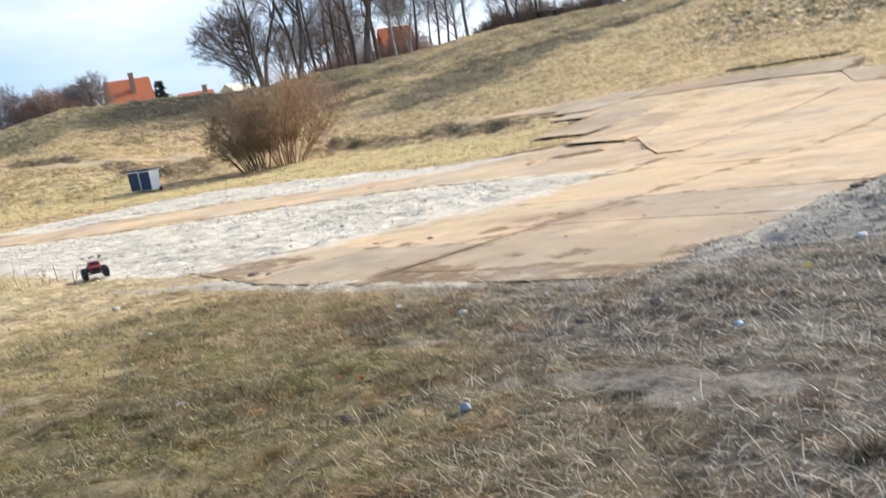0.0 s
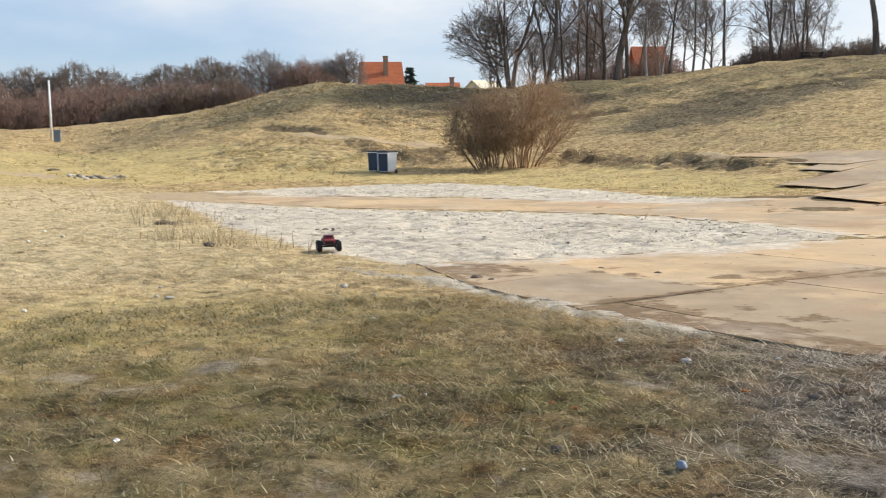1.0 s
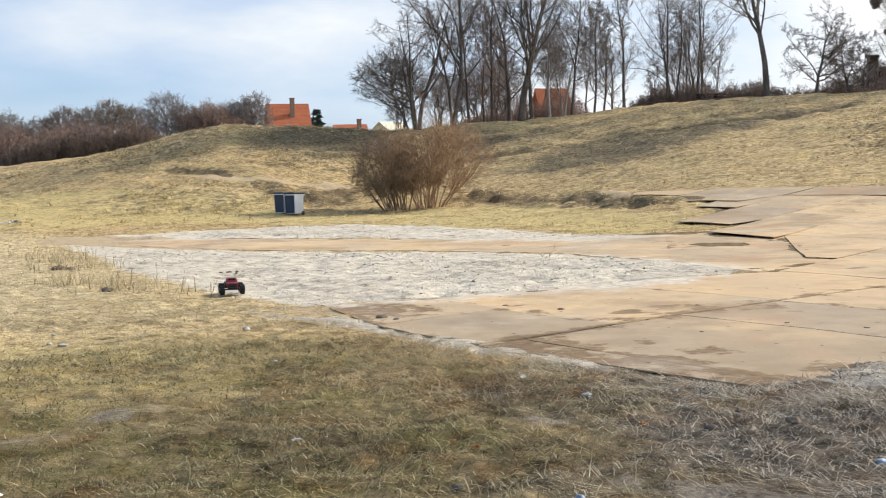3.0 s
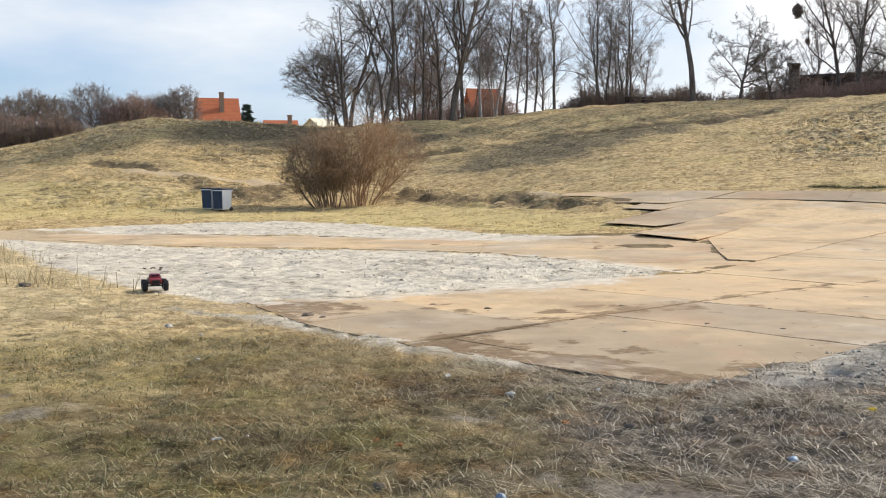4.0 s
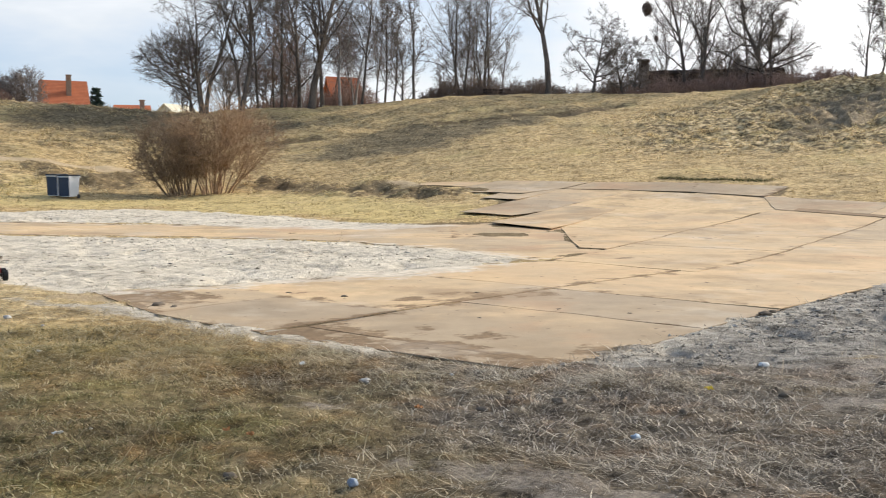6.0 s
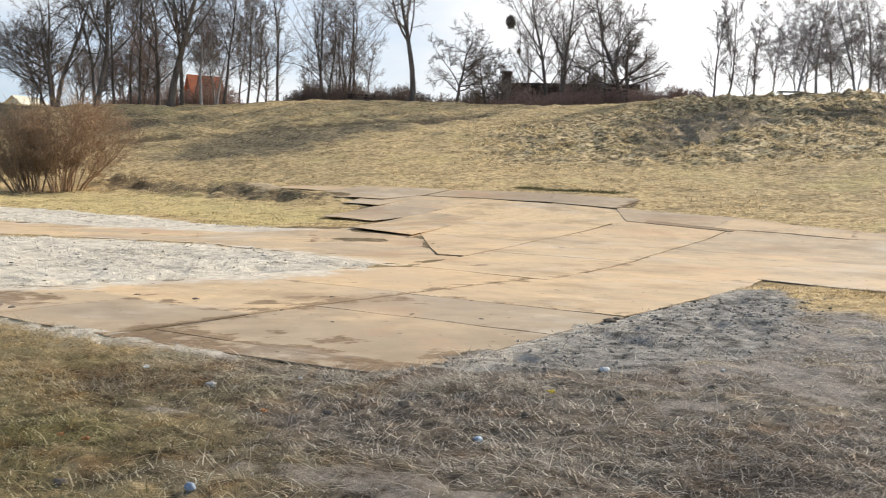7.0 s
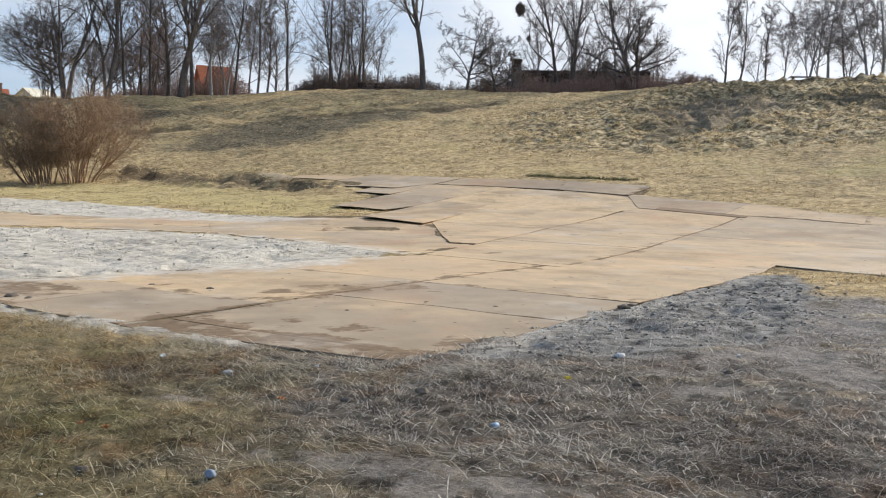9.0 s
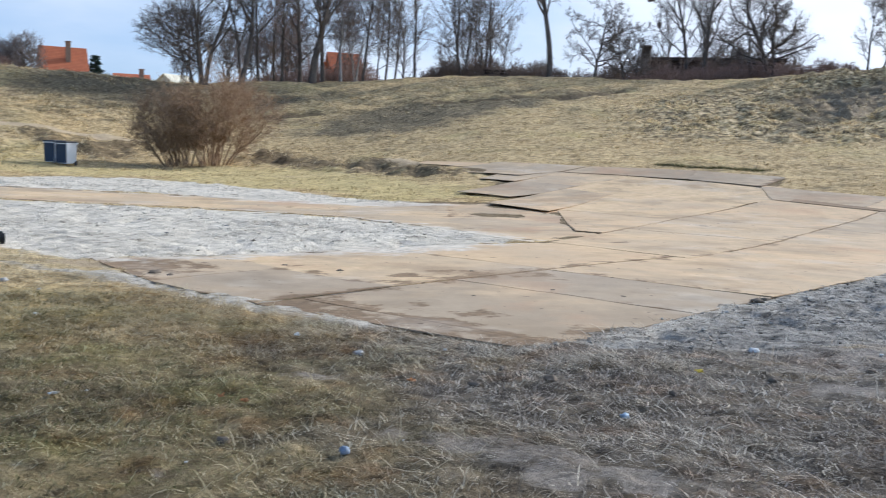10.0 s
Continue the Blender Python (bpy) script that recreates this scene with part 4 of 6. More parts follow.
def ground_mat(corners, lift=0.012, up=(0, 0, 0, 0), seed=0, thick=0.011, rims=(0, 0, 0, 0), dust=0.0, n=18, mud=0.0, sand=0.0, gap=0.004):
    """A slab with four corners (plan, anticlockwise) that drapes over the ground. up: how far each corner has curled off it."""
    s, t = np.meshgrid(np.linspace(0, 1, n), np.linspace(0, 1, n))
    a, b, c, d = [np.array(p, float) for p in corners]
    mid = (a + b + c + d) / 4
    a, b, c, d = [p + (mid - p) / np.linalg.norm(mid - p) * gap * 1.4 for p in (a, b, c, d)]
    P = (a[None, None] * ((1 - s) * (1 - t))[..., None] + b * (s * (1 - t))[..., None] + c * (s * t)[..., None] + d * ((1 - s) * t)[..., None])
    x, y = P[..., 0], P[..., 1]
    edge = np.minimum.reduce([s, 1 - s, t, 1 - t])
    hem = (edge == 0) & ~(((s == 0) | (s == 1)) & ((t == 0) | (t == 1)))
    x, y = x + hem * 0.022 * rough(x, y, 0.9, 2, 5), y + hem * 0.022 * rough(x, y, 0.9, 2, 9)
    z = base_height(x, y) + 0.012 + lift + 0.008 * rough(x, y, 1.3, 2, 2)
    # hems that stand a finger's width off their neighbours here and there
    z = z + 0.005 * np.clip(1 - edge * 7, 0, 1) * np.clip(rough(x, y, 1.5, 2, seed + 40) + 0.1, 0, 1)
    for w, h in zip(((1 - s) ** 3 * (1 - t), s ** 3 * (1 - t), s ** 3 * t, (1 - s) ** 3 * t), up):
        z = z + h * w
    k = n * n
    top = np.stack([x, y, z], -1).reshape(-1, 3)
    low = top - [0, 0, thick]
    idx = np.arange(k).reshape(n, n)
    q = np.stack([idx[:-1, :-1], idx[:-1, 1:], idx[1:, 1:], idx[1:, :-1]], -1).reshape(-1, 4)
    loop = np.concatenate([idx[0, :-1], idx[:-1, -1], idx[-1, :0:-1], idx[:0:-1, 0]])
    nxt = np.roll(loop, -1)
    sides = np.stack([loop, loop + k, nxt + k, nxt], -1)
    me = quick_mesh("ground_mat", np.concatenate([top, low]), np.concatenate([q, sides, (q + k)[:, ::-1]]), MAT, False)
    rim = np.maximum.reduce([r * np.clip(1 - w / 0.16, 0, 1) for r, w in zip(rims, (t, 1 - s, 1 - t, s))]).reshape(-1)
    for mu, mv, reach in MUD:
        mx, my = track(mu, mv)
        rim = np.maximum(rim, (0.85 if reach > .8 else 0.62) * np.exp(-(((x - mx) ** 2 + (y - my) ** 2) / reach ** 2).reshape(-1)))
    rim = np.maximum(rim, mud)
    bed = zone(SAND[:2], x, y, 1.1).reshape(-1)
    give(me, "bed", np.concatenate([bed, bed * 0]))
    give(me, "dust", np.full(len(me.vertices), dust))
    give(me, "drifted", np.full(len(me.vertices), sand))
    give(me, "rim", np.concatenate([rim, rim * 0 + 0.15]))
    ob = new("ground_mat", me)
    return tagged(ob, "sand-covered tan ground mat with muddy worn edges", "mat", "mats of the track")


def build_mats():
    """Corners of each mat along and across the track; then lift, curl of the corners, mud on the hems, grey dust, drifted sand."""
    laid = [
        # the narrow muddy strip along the front edge, and the row behind it
        (((-.15, .05), (.22, -.02), (.22, 3.05), (-.36, 3.1)), 0.0, (0.0, 0.0, 0.0, 0.0), (.1, .95, .9, .3), 1.0, .0, .62),
        (((.2, -.1), (2.65, -.1), (2.65, 3.03), (.2, 3.03)), 0.001, (0.0, 0.0, 0.0, 0.0), (.2, .25, .55, .9), .8, .0, 0),
        (((2.65, -.1), (4.5, -.15), (4.5, 2.92), (2.65, 3.03)), 0.0022, (0.003, 0.0, 0.0, 0.004), (.2, .2, .5, .45), .62, .1, 0),
        (((4.5, -.15), (9.4, -.35), (9.4, 2.45), (4.5, 2.92)), 0.0044, (0.005, 0.0, 0.0, 0.004), (.3, .1, .45, .4), .35, .3, 0),
        (((9.4, -.33), (12.2, -.1), (12.2, 2.71), (9.4, 2.45)), 0.0030, (0.0, 0.0, 0.0, 0.0), (.3, .0, .3, .1), .3, .2, 0),
        (((12.2, -.1), (16.2, .1), (16.2, 3.25), (12.2, 2.71)), 0.0022, (0.0, 0.0, 0.0, 0.0), (.3, .0, .3, .0), .35, .2, 0),
        (((16.2, .1), (22.0, .3), (22.2, 3.58), (16.2, 3.25)), 0.0022, (0.0, 0.0, 0.0, 0.0), (.3, .1, .3, .0), .45, .0, 0),
        # the second row
        (((-.32, 3.15), (1.6, 3.09), (1.6, 5.0), (-.26, 5.0)), 0.0033, (0.0, 0.003, 0.003, 0.0), (.75, .5, .3, .5), .6, .0, 0),
        (((-.26, 5.0), (1.6, 5.0), (1.9, 6.45), (.3, 7.15)), 0.0017, (0.0, 0.003, 0.003, 0.007), (.3, .3, .7, .95), .3, .3, 0),
        (((1.6, 3.09), (4.6, 2.97), (4.6, 6.2), (1.6, 6.5)), 0.0030, (0.0, 0.0, 0.0, 0.0), (.8, .0, .1, .5), .25, .5, 0),
        (((4.6, 2.97), (7.7, 2.66), (7.9, 5.15), (4.6, 6.2)), 0.0030, (0.0, 0.0, 0.0, 0.0), (.6, .0, .2, .0), .15, .55, 0),
        (((7.65, 2.38), (12.2, 2.75), (12.0, 5.88), (7.9, 5.15)), 0.0045, (0.003, 0.0, 0.0, 0.004), (.5, .0, .4, .1), .1, .5, 0),
        (((12.2, 2.75), (16.2, 3.29), (15.8, 6.60), (12.0, 5.88)), 0.0055, (0.0, 0.0, 0.0, 0.0), (.4, .0, .4, .0), .15, .3, 0),
        (((16.2, 3.29), (22.1, 3.62), (22.7, 6.93), (15.8, 6.60)), 0.0055, (0.0, 0.0, 0.0, 0.0), (.35, .1, .4, .0), .35, .1, 0),
        # the third row, with its curled foot, and what lies behind it
        (((10.5, 5.62), (15.6, 6.62), (15.0, 9.6), (10.35, 6.15)), 0.0066, (0.012, 0.0, 0.0, 0.014), (.4, .1, .1, .5), .25, .3, 0),
        (((15.6, 6.62), (21.4, 6.97), (21.3, 11.7), (15.0, 9.95)), 0.0055, (0.0, 0.0, 0.0, 0.0), (.35, .2, .1, .1), .1, .6, 0),
        (((14.19, 9.35), (20.2, 11.0), (20.5, 13.1), (14.73, 11.67)), 0.014, (0.035, 0.0, 0.0, 0.05), (.3, .1, .2, .4), .5, .1, 0),
        (((16.8, 12.45), (21.4, 12.95), (21.1, 15.3), (17.1, 14.6)), 0.0154, (0.051, 0.007, 0.003, 0.051), (.4, .1, .1, .4), .45, .0, 0),
        (((20.8, 15.1), (24.2, 15.6), (24.0, 17.4), (20.9, 16.7)), 0.0132, (0.045, 0.0, 0.0, 0.036), (.3, .1, .1, .4), .35, .0, 0),
        (((22.5, 16.1), (24.3, 15.6), (23.9, 19.8), (22.3, 18.5)), 0.022, (0.03, 0.0, 0.0, 0.036), (.3, .1, .1, .4), .3, .2, 0),
        (((21.4, 6.6), (25.4, 7.7), (25.5, 10.7), (21.2, 10.6)), 0.0022, (0.0, 0.0, 0.0, 0.0), (.3, .1, .1, .1), .0, .8, 0),
        (((20.3, 10.6), (25.0, 10.6), (24.8, 13.0), (20.4, 13.0)), 0.0044, (0.0, 0.0, 0.0, 0.0), (.2, .1, .3, .1), .0, .9, 0),
        (((21.2, 13.0), (24.8, 13.0), (24.2, 15.6), (20.9, 15.2)), 0.0066, (0.0, 0.0, 0.0, 0.01), (.3, .1, .2, .3), .1, .5, 0),
        # mats that jut out on the right
        (((10.0, -2.74), (15.6, -2.7), (15.6, .24), (10.6, -.12)), 0.0088, (0.007, 0.003, 0.003, 0.0), (.3, .1, .2, .5), .3, .1, 0),
        (((15.6, -2.7), (21.8, -1.7), (21.8, .28), (15.6, .22)), 0.011, (0.0, 0.03, 0.0, 0.0), (.2, .4, .3, .2), .5, .0, 0),
        # the cross row below the slope
        (((21.5, -1.65), (23.1, -1.5), (23.6, .5), (21.6, .28)), 0.016, (0.0, 0.0, 0.0, 0.0), (.2, .1, .5, .7), .5, .0, 0),
        (((21.6, .28), (23.6, .5), (24.1, 2.25), (22.0, 2.15)), 0.016, (0.0, 0.0, 0.0, 0.0), (.3, .1, .4, .7), .4, .0, 0),
        (((22.0, 2.15), (24.1, 2.25), (24.95, 4.2), (22.0, 4.15)), 0.016, (0.0, 0.0, 0.0, 0.0), (.2, .1, .3, .5), .4, .0, 0),
        (((21.7, 4.15), (24.95, 4.2), (25.1, 8.35), (22.2, 6.8)), 0.016, (0.0, 0.0, 0.0, 0.0), (.4, .1, .2, .6), .2, .2, 0),
        # the far row on the slope, and its end that thins out to the left
        (((24.9, 8.2), (27.7, 8.5), (27.5, 11.7), (25.2, 10.95)), 0.0121, (0.03, 0.0, 0.0, 0.014), (.8, .1, .2, .45), .75, .0, 0),
        (((25.2, 10.95), (27.5, 11.7), (27.1, 13.4), (24.75, 13.4)), 0.0143, (0.014, 0.0, 0.0, 0.01), (.5, .1, .2, .4), .8, .0, 0),
        (((24.75, 13.4), (27.1, 13.4), (26.3, 15.5), (24.3, 15.5)), 0.0121, (0.01, 0.0, 0.0, 0.007), (.3, .1, .2, .4), .75, .0, 0),
        (((24.2, 15.6), (26.2, 15.6), (25.6, 19.4), (23.9, 19.8)), 0.0143, (0.007, 0.0, 0.0, 0.007), (.3, .1, .2, .4), .5, .1, 0),
        (((23.95, 19.85), (25.1, 19.4), (25.6, 23.2), (24.8, 23.0)), 0.0165, (0.007, 0.0, 0.0, 0.007), (.3, .1, .2, .4), .2, .3, 0),
    ]
    for k, (corners, lift, up, rims, dust, sand, mud) in enumerate(laid):
        ground_mat([track(*p) for p in corners], lift, up, 3 * k + 1, rims=rims, dust=dust, sand=sand, mud=mud, n=24 if k < 14 else 18)
    # a strip of dark wet matting that shows in a wide seam
    ground_mat([track(21.5, 3.35), track(21.95, 3.4), track(22.8, 6.35), track(22.1, 6.25)], 0.021, seed=174, mud=1.2)
    # the lane that runs off between two beds of sand
    lane = [
        (((3.75, 16.7), (5.65, 18.5), (5.1, 19.4), (2.35, 19.1)), .004, (.4, .1, .1, .5), .1, .5),
        (((2.35, 19.1), (5.3, 19.0), (6.3, 24.9), (2.6, 22.4)), .0, (.2, .1, .5, .3), .3, .3),
        (((2.6, 22.25), (6.3, 24.8), (4.35, 27.2), (3.0, 26.6)), .002, (.5, .1, .1, .95), .5, .0),
        (((.2, 22.0), (2.4, 19.1), (3.25, 26.5), (.42, 26.9)), .010, (.4, .3, .3, .4), .2, .4),
        (((-3.03, 23.57), (.2, 22.0), (.42, 26.9), (-2.2, 27.6)), .008, (.4, .4, .3, .3), .1, .5),
        (((-6.3, 24.3), (-3.03, 23.57), (-2.2, 27.6), (-5.6, 28.6)), .004, (.4, .2, .4, .2), .1, .5),
        (((-9.6, 26.05), (-6.3, 24.3), (-5.6, 28.6), (-9.2, 29.9)), .008, (.4, .2, .4, .2), .1, .6),
        (((-12.4, 27.85), (-9.6, 26.05), (-9.2, 29.9), (-12.6, 29.9)), .004, (.5, .3, .4, .2), .1, .6),
    ]
    for k, (corners, lift, rims, dust, sand) in enumerate(lane):
        ground_mat(corners, lift * .5 - .008, (0, 0, 0, 0), 3 * k + 201, rims=rims, dust=dust, sand=sand)


build_mats()
# ---- trees along the crest ----
def build_trees():
    tall = [tree(11, 13, 0.19, TALL), tree(12, 12.5, 0.13, TALL, bare_to=0.25), tree(13, 14, 0.3, TALL, bare_to=0.22)]
    twin = tree(21, 13, 0.2, TALL, 2, 0.05, bare_to=0.22)
    clump = tree(22, 12, 0.11, dict(TALL, count=(17, 8, 8)), 5, 0.17)
    spread = tree(31, 10.4, 0.19, dict(SPREAD, count=(11, 8, 9), thin=(0.4, 0.4, 0.5), twig=0.0085), 3, 0.16, lean=(-0.03, 0), bare_to=0.24)
    low = domed(36, 6.0, 6.4, 1.0, 36, 12, 0.0085, shift=-1.7, stems=2)
    crooked = tree(32, 6.2, 0.15, SPREAD, 1, lean=(-0.25, 0))
    round_one = tree(33, 9.5, 0.24, SPREAD, 2, 0.18, lean=(0.05, 0))
    young = [tree(41, 9.5, 0.11, YOUNG, twig=BARK_RED), tree(42, 8.5, 0.10, YOUNG)]
    slim = tree(43, 9.6, 0.13, YOUNG)
    birch = [tree(51, 10.5, 0.13, BIRCH, 2, 0.08, bark=BARK_BIRCH, twig=BIRCH_TWIG), tree(52, 11, 0.15, BIRCH, bark=BARK_BIRCH, twig=BIRCH_TWIG), tree(53, 9.5, 0.13, BIRCH, 3, 0.1, twig=BIRCH_TWIG)]
    hazy = [domed(34, 10, 8.0, 2.6, 26, 13, 0.017), domed(37, 10, 6.6, 2.0, 22, 14, 0.017)]
    pale = [domed(35, 8, 6.0, 1.4, 24, 11, 0.011, bark=BIRCH_TWIG, twig=BIRCH_TWIG, stems=2), domed(38, 8, 4.8, 0.8, 20, 12, 0.011, twig=BIRCH_TWIG, stems=3)]
    sapling = domed(40, 6, 4.4, 0.5, 20, 10, 0.0095, twig=BIRCH_TWIG, stems=3)
    dusky = domed(39, 6, 4.6, 0.4, 22, 12, 0.013, twig=THICKET, stems=3)
    lone = tree(14, 14.5, 0.26, TALL, bare_to=0.34, lean=(0.03, 0))
    first = set()

    def put(ob, bearing, distance, turn, size=1.0, label="", group="bare trees on the crest"):
        if ob in first:
            ob = another(ob, bearing, distance, turn, size)
        else:
            first.add(ob)
            stand(ob, bearing, distance, turn, size)
        return tagged(ob, label or "tall leafless tree with dark bark on the grassy crest", "tree", group)

    put(spread, -6.9, 74, 0, 1.0, "leafless tree with several stems and a broad bushy crown")
    put(low, -7.1, 75.5, 0, 1.0, "low leafless tree with a broad bushy crown of fine twigs")
    put(pale[1], -5.6, 88, 20, 0.7, "small pale leafless tree behind the stems")
    put(pale[1], -7.9, 92, 120, 0.55, "small pale leafless tree behind the stems")
    put(twin, -4.9, 73, 80, 1.05, "tall leafless tree with two dark straight trunks")
    put(tall[1], -3.9, 78, 40, 1.0)
    put(young[0], -3.0, 84, 10, 1.0, "young reddish-brown leafless tree in a dense stand")
    put(young[0], -2.4, 86, 140, 0.9, "young reddish-brown leafless tree in a dense stand")
    put(tall[1], -2.6, 76, 200, 0.95)
    put(tall[0], -1.6, 79, 0, 1.0)
    put(tall[2], -0.95, 75, 0, 1.0, "large leafless tree with a thick grey trunk")
    put(tall[0], -0.3, 77, 120, 0.98)
    put(birch[1], 0.7, 78, 0, 0.9, "leafless birch with a pale trunk beside the house", "birches")
    put(young[0], 0.3, 88, 75, 0.9, "young reddish-brown leafless tree in a dense stand")
    put(young[0], 1.4, 90, 250, 0.9, "young reddish-brown leafless tree in a dense stand")
    put(birch[0], 1.5, 80, 60, 0.85, "leafless birch with a pale trunk beside the house", "birches")
    put(tall[1], 1.9, 76, 300, 0.9)
    for k, (b, d, s) in enumerate([(-4.5, 93, 1.0), (-3.4, 97, 1.3), (-2.1, 95, 1.3)]):
        put(sapling, b, d, 59 * k, s, "grey-brown leafless sapling thicket between the trunks", "bushes between the trunks")
    put(young[1], 3.2, 79, 0, 1.1, "slender young leafless tree")
    put(young[1], 3.7, 82, 120, 1.05, "slender young leafless tree")
    put(slim, 4.85, 75, 0, 1.0, "slim leafless tree with an even feathery crown")
    put(clump, 7.5, 80, 0, 1.05, "clump of leafless stems that rise steeply from one root")
    put(clump, 8.9, 81, 150, 1.0, "clump of leafless stems that rise steeply from one root")
    put(lone, 12.45, 77.5, 0, 1.0, "tall lone leafless tree with a straight pale-grey trunk")
    put(crooked, 15.1, 78, 0, 1.0, "low crooked leafless tree")
    put(crooked, 16.6, 82, 160, 0.9, "low crooked leafless tree")
    put(crooked, 17.4, 84, 70, 0.75, "low crooked leafless tree")
    put(tall[0], 20.1, 86, 60, 1.0)
    put(twin, 20.8, 85, 0, 0.95, "tall leafless tree with two stems in front of the low building")
    put(crooked, 22.3, 90, 40, 1.0, "low crooked leafless tree")
    put(tall[1], 23.5, 84, 100, 0.85)
    put(round_one, 24.6, 83, 0, 1.05, "leafless tree with a wide round crown of fine twigs")
    put(slim, 29.3, 82, 60, 0.85, "slim leafless tree with an even feathery crown")
    put(young[1], 30.0, 82, 30, 1.0, "slender young leafless tree")
    put(slim, 31.4, 84, 160, 0.75, "slim leafless tree with an even feathery crown")
    for k, (b, d, s) in enumerate([(33.6, 82, 0.9), (34.6, 84, 0.95), (35.5, 86, 0.8), (36.6, 82, 1.0), (37.2, 85, 0.95), (38.2, 86, 0.85), (38.9, 88, 0.75)]):
        put(birch[k % 3], b, d, 57 * k, s, "leafless birch with pale bark and drooping twigs", "birches")
    for k, (b, d, s) in enumerate([(34.1, 94, .85), (37.8, 95, .85), (39.6, 92, .65), (31.0, 96, .6)]):
        put(birch[(k + 1) % 3], b, d, 131 * k, s, "leafless birch behind the picnic tables", "birches")
    # a second rank behind
    for k, (b, d, s) in enumerate([(-7.6, 96, .8), (-5.7, 100, .7), (-1.9, 98, .8), (2.6, 98, .9), (4.2, 104, .8), (6.4, 100, .7), (8.2, 98, .9), (9.8, 104, .7), (18.9, 104, .8), (22.0, 106, .9), (25.6, 104, .7), (32.3, 100, .7)]):
        put((tall[0], young[1], clump, tall[1])[k % 4], b, d, 83 * k, s, "leafless tree in the second rank behind the crest")
    # pale trees beyond the left brow, and dark crowns far away
    for k, (b, d, s) in enumerate([(-20.85, 120, 1.06), (-21.6, 124, .8), (-19.9, 122, .9), (-19.1, 124, .85), (-17.55, 122, .9), (-17.0, 125, .92), (-16.5, 121, .95), (-16.05, 120, 1.0)]):
        put(pale[k % 2], b, d, 67 * k, s, "pale leafless tree beyond the brow of the hill", "trees beyond the brow")
    for k, (b, d, s) in enumerate([(-19.6, 118, .95), (-18.6, 117, 1.1), (-18.1, 119, 1.05), (-17.2, 117, .8), (-16.2, 117, .6)]):
        put(dusky, b, d, 77 * k, s, "dusky leafless bush beyond the brow of the hill", "bushes beyond the brow")
    for k, (b, d, s) in enumerate([(-36.3, 178, 1.1), (-35.2, 180, 1.0), (-34.2, 178, 1.08), (-33.0, 178, 1.2), (-31.9, 180, 1.12), (-30.75, 176, 1.24), (-29.2, 178, 1.1), (-28.2, 180, .85), (-27.2, 178, .9), (-26.1, 180, 1.04), (-24.8, 176, .97), (-23.75, 178, 1.09), (-22.75, 180, .98)]):
        put(hazy[k % 2], b, d, 91 * k, s, "dark far-off leafless tree with a rounded crown", "far trees")


build_trees()


def thicket(name, bearing0, bearing1, near, far, tall, count, mat, label, seed, twig=0.016):
    """Dense brushwood: bushes with rounded tops, over a stretch of bearings and distances."""
    rng = np.random.default_rng(seed)
    t = Tubes()
    b = rng.uniform(bearing0, bearing1, count)
    d = rng.uniform(near, far, count)
    x, y = np.sin(np.radians(b)) * d, np.cos(np.radians(b)) * d
    z = height(x, y)
    swell = 0.84 + 0.24 * rough(b * 2.0, d * 0.1, 1.5, 3, seed)
    ends = np.clip(np.minimum(b - bearing0, bearing1 - b) / (0.16 * (bearing1 - bearing0)), 0.25, 1)
    for k in range(count):
        h = tall * swell[k] * ends[k] ** 0.5 * rng.uniform(0.72, 1.0)
        foot = np.array([x[k], y[k], z[k] - 0.1])
        for _ in range(4):
            a, q = rng.uniform(0, 6.28), rng.uniform(0, 1) ** 0.6
            tip = foot + h * np.array([math.cos(a) * q * .46, math.sin(a) * q * .46, 0.12 + 0.88 * math.sqrt(1 - 0.8 * q * q)])
            p = bow(rng, foot, tip, 0.08 * h, 3, 0.03 * h)
            t.add(p, np.linspace(twig * 1.3, twig * 0.6, 4), 3)
            for _ in range(6):
                i = rng.integers(1, 4)
                w = wander(rng, p[i] * 0.6 + p[i - 1] * 0.4, side_way(rng, np.array([0, 0, 1.0]), rng.uniform(.5, 1.5)), h * rng.uniform(.08, .2), 1, .15, .02)
                t.add(w, (twig * 0.8, twig * 0.4), 3)
    return tagged(new(name, t.mesh(name, mat)), label, "thicket", kind="stuff")


thicket("hedge", 5.2, 13.6, 79, 84, 2.5, 520, THICKET_DARK, "low dark leafless hedge along the crest", 61)
thicket("thicket", 16.4, 29.6, 80, 86, 2.2, 650, THICKET, "reddish-brown brushwood in front of the low building", 62)
thicket("thicket", -37.5, -20.6, 104, 125, 5.4, 1500, THICKET, "reddish-brown leafless thicket below the far trees", 63, 0.024)
thicket("thicket", -29.5, -21.0, 92, 100, 3.2, 900, THICKET_DARK, "dark brown leafless scrub on the slope", 64, 0.019)
thicket("thicket", -21.5, -15.2, 112, 118, 3.0, 280, THICKET, "dark brown leafless scrub beyond the brow", 65, 0.018)
thicket("thicket", -4.2, 2.9, 84, 92, 3.2, 300, THICKET, "brown undergrowth between the trees on the crest", 66)
thicket("thicket", 13.5, 17.2, 84, 90, 2.6, 200, THICKET_DARK, "dark undergrowth between the trees on the crest", 67)
thicket("thicket", 26.5, 39.0, 92, 99, 1.6, 300, THICKET_DARK, "dark undergrowth behind the birches", 68)


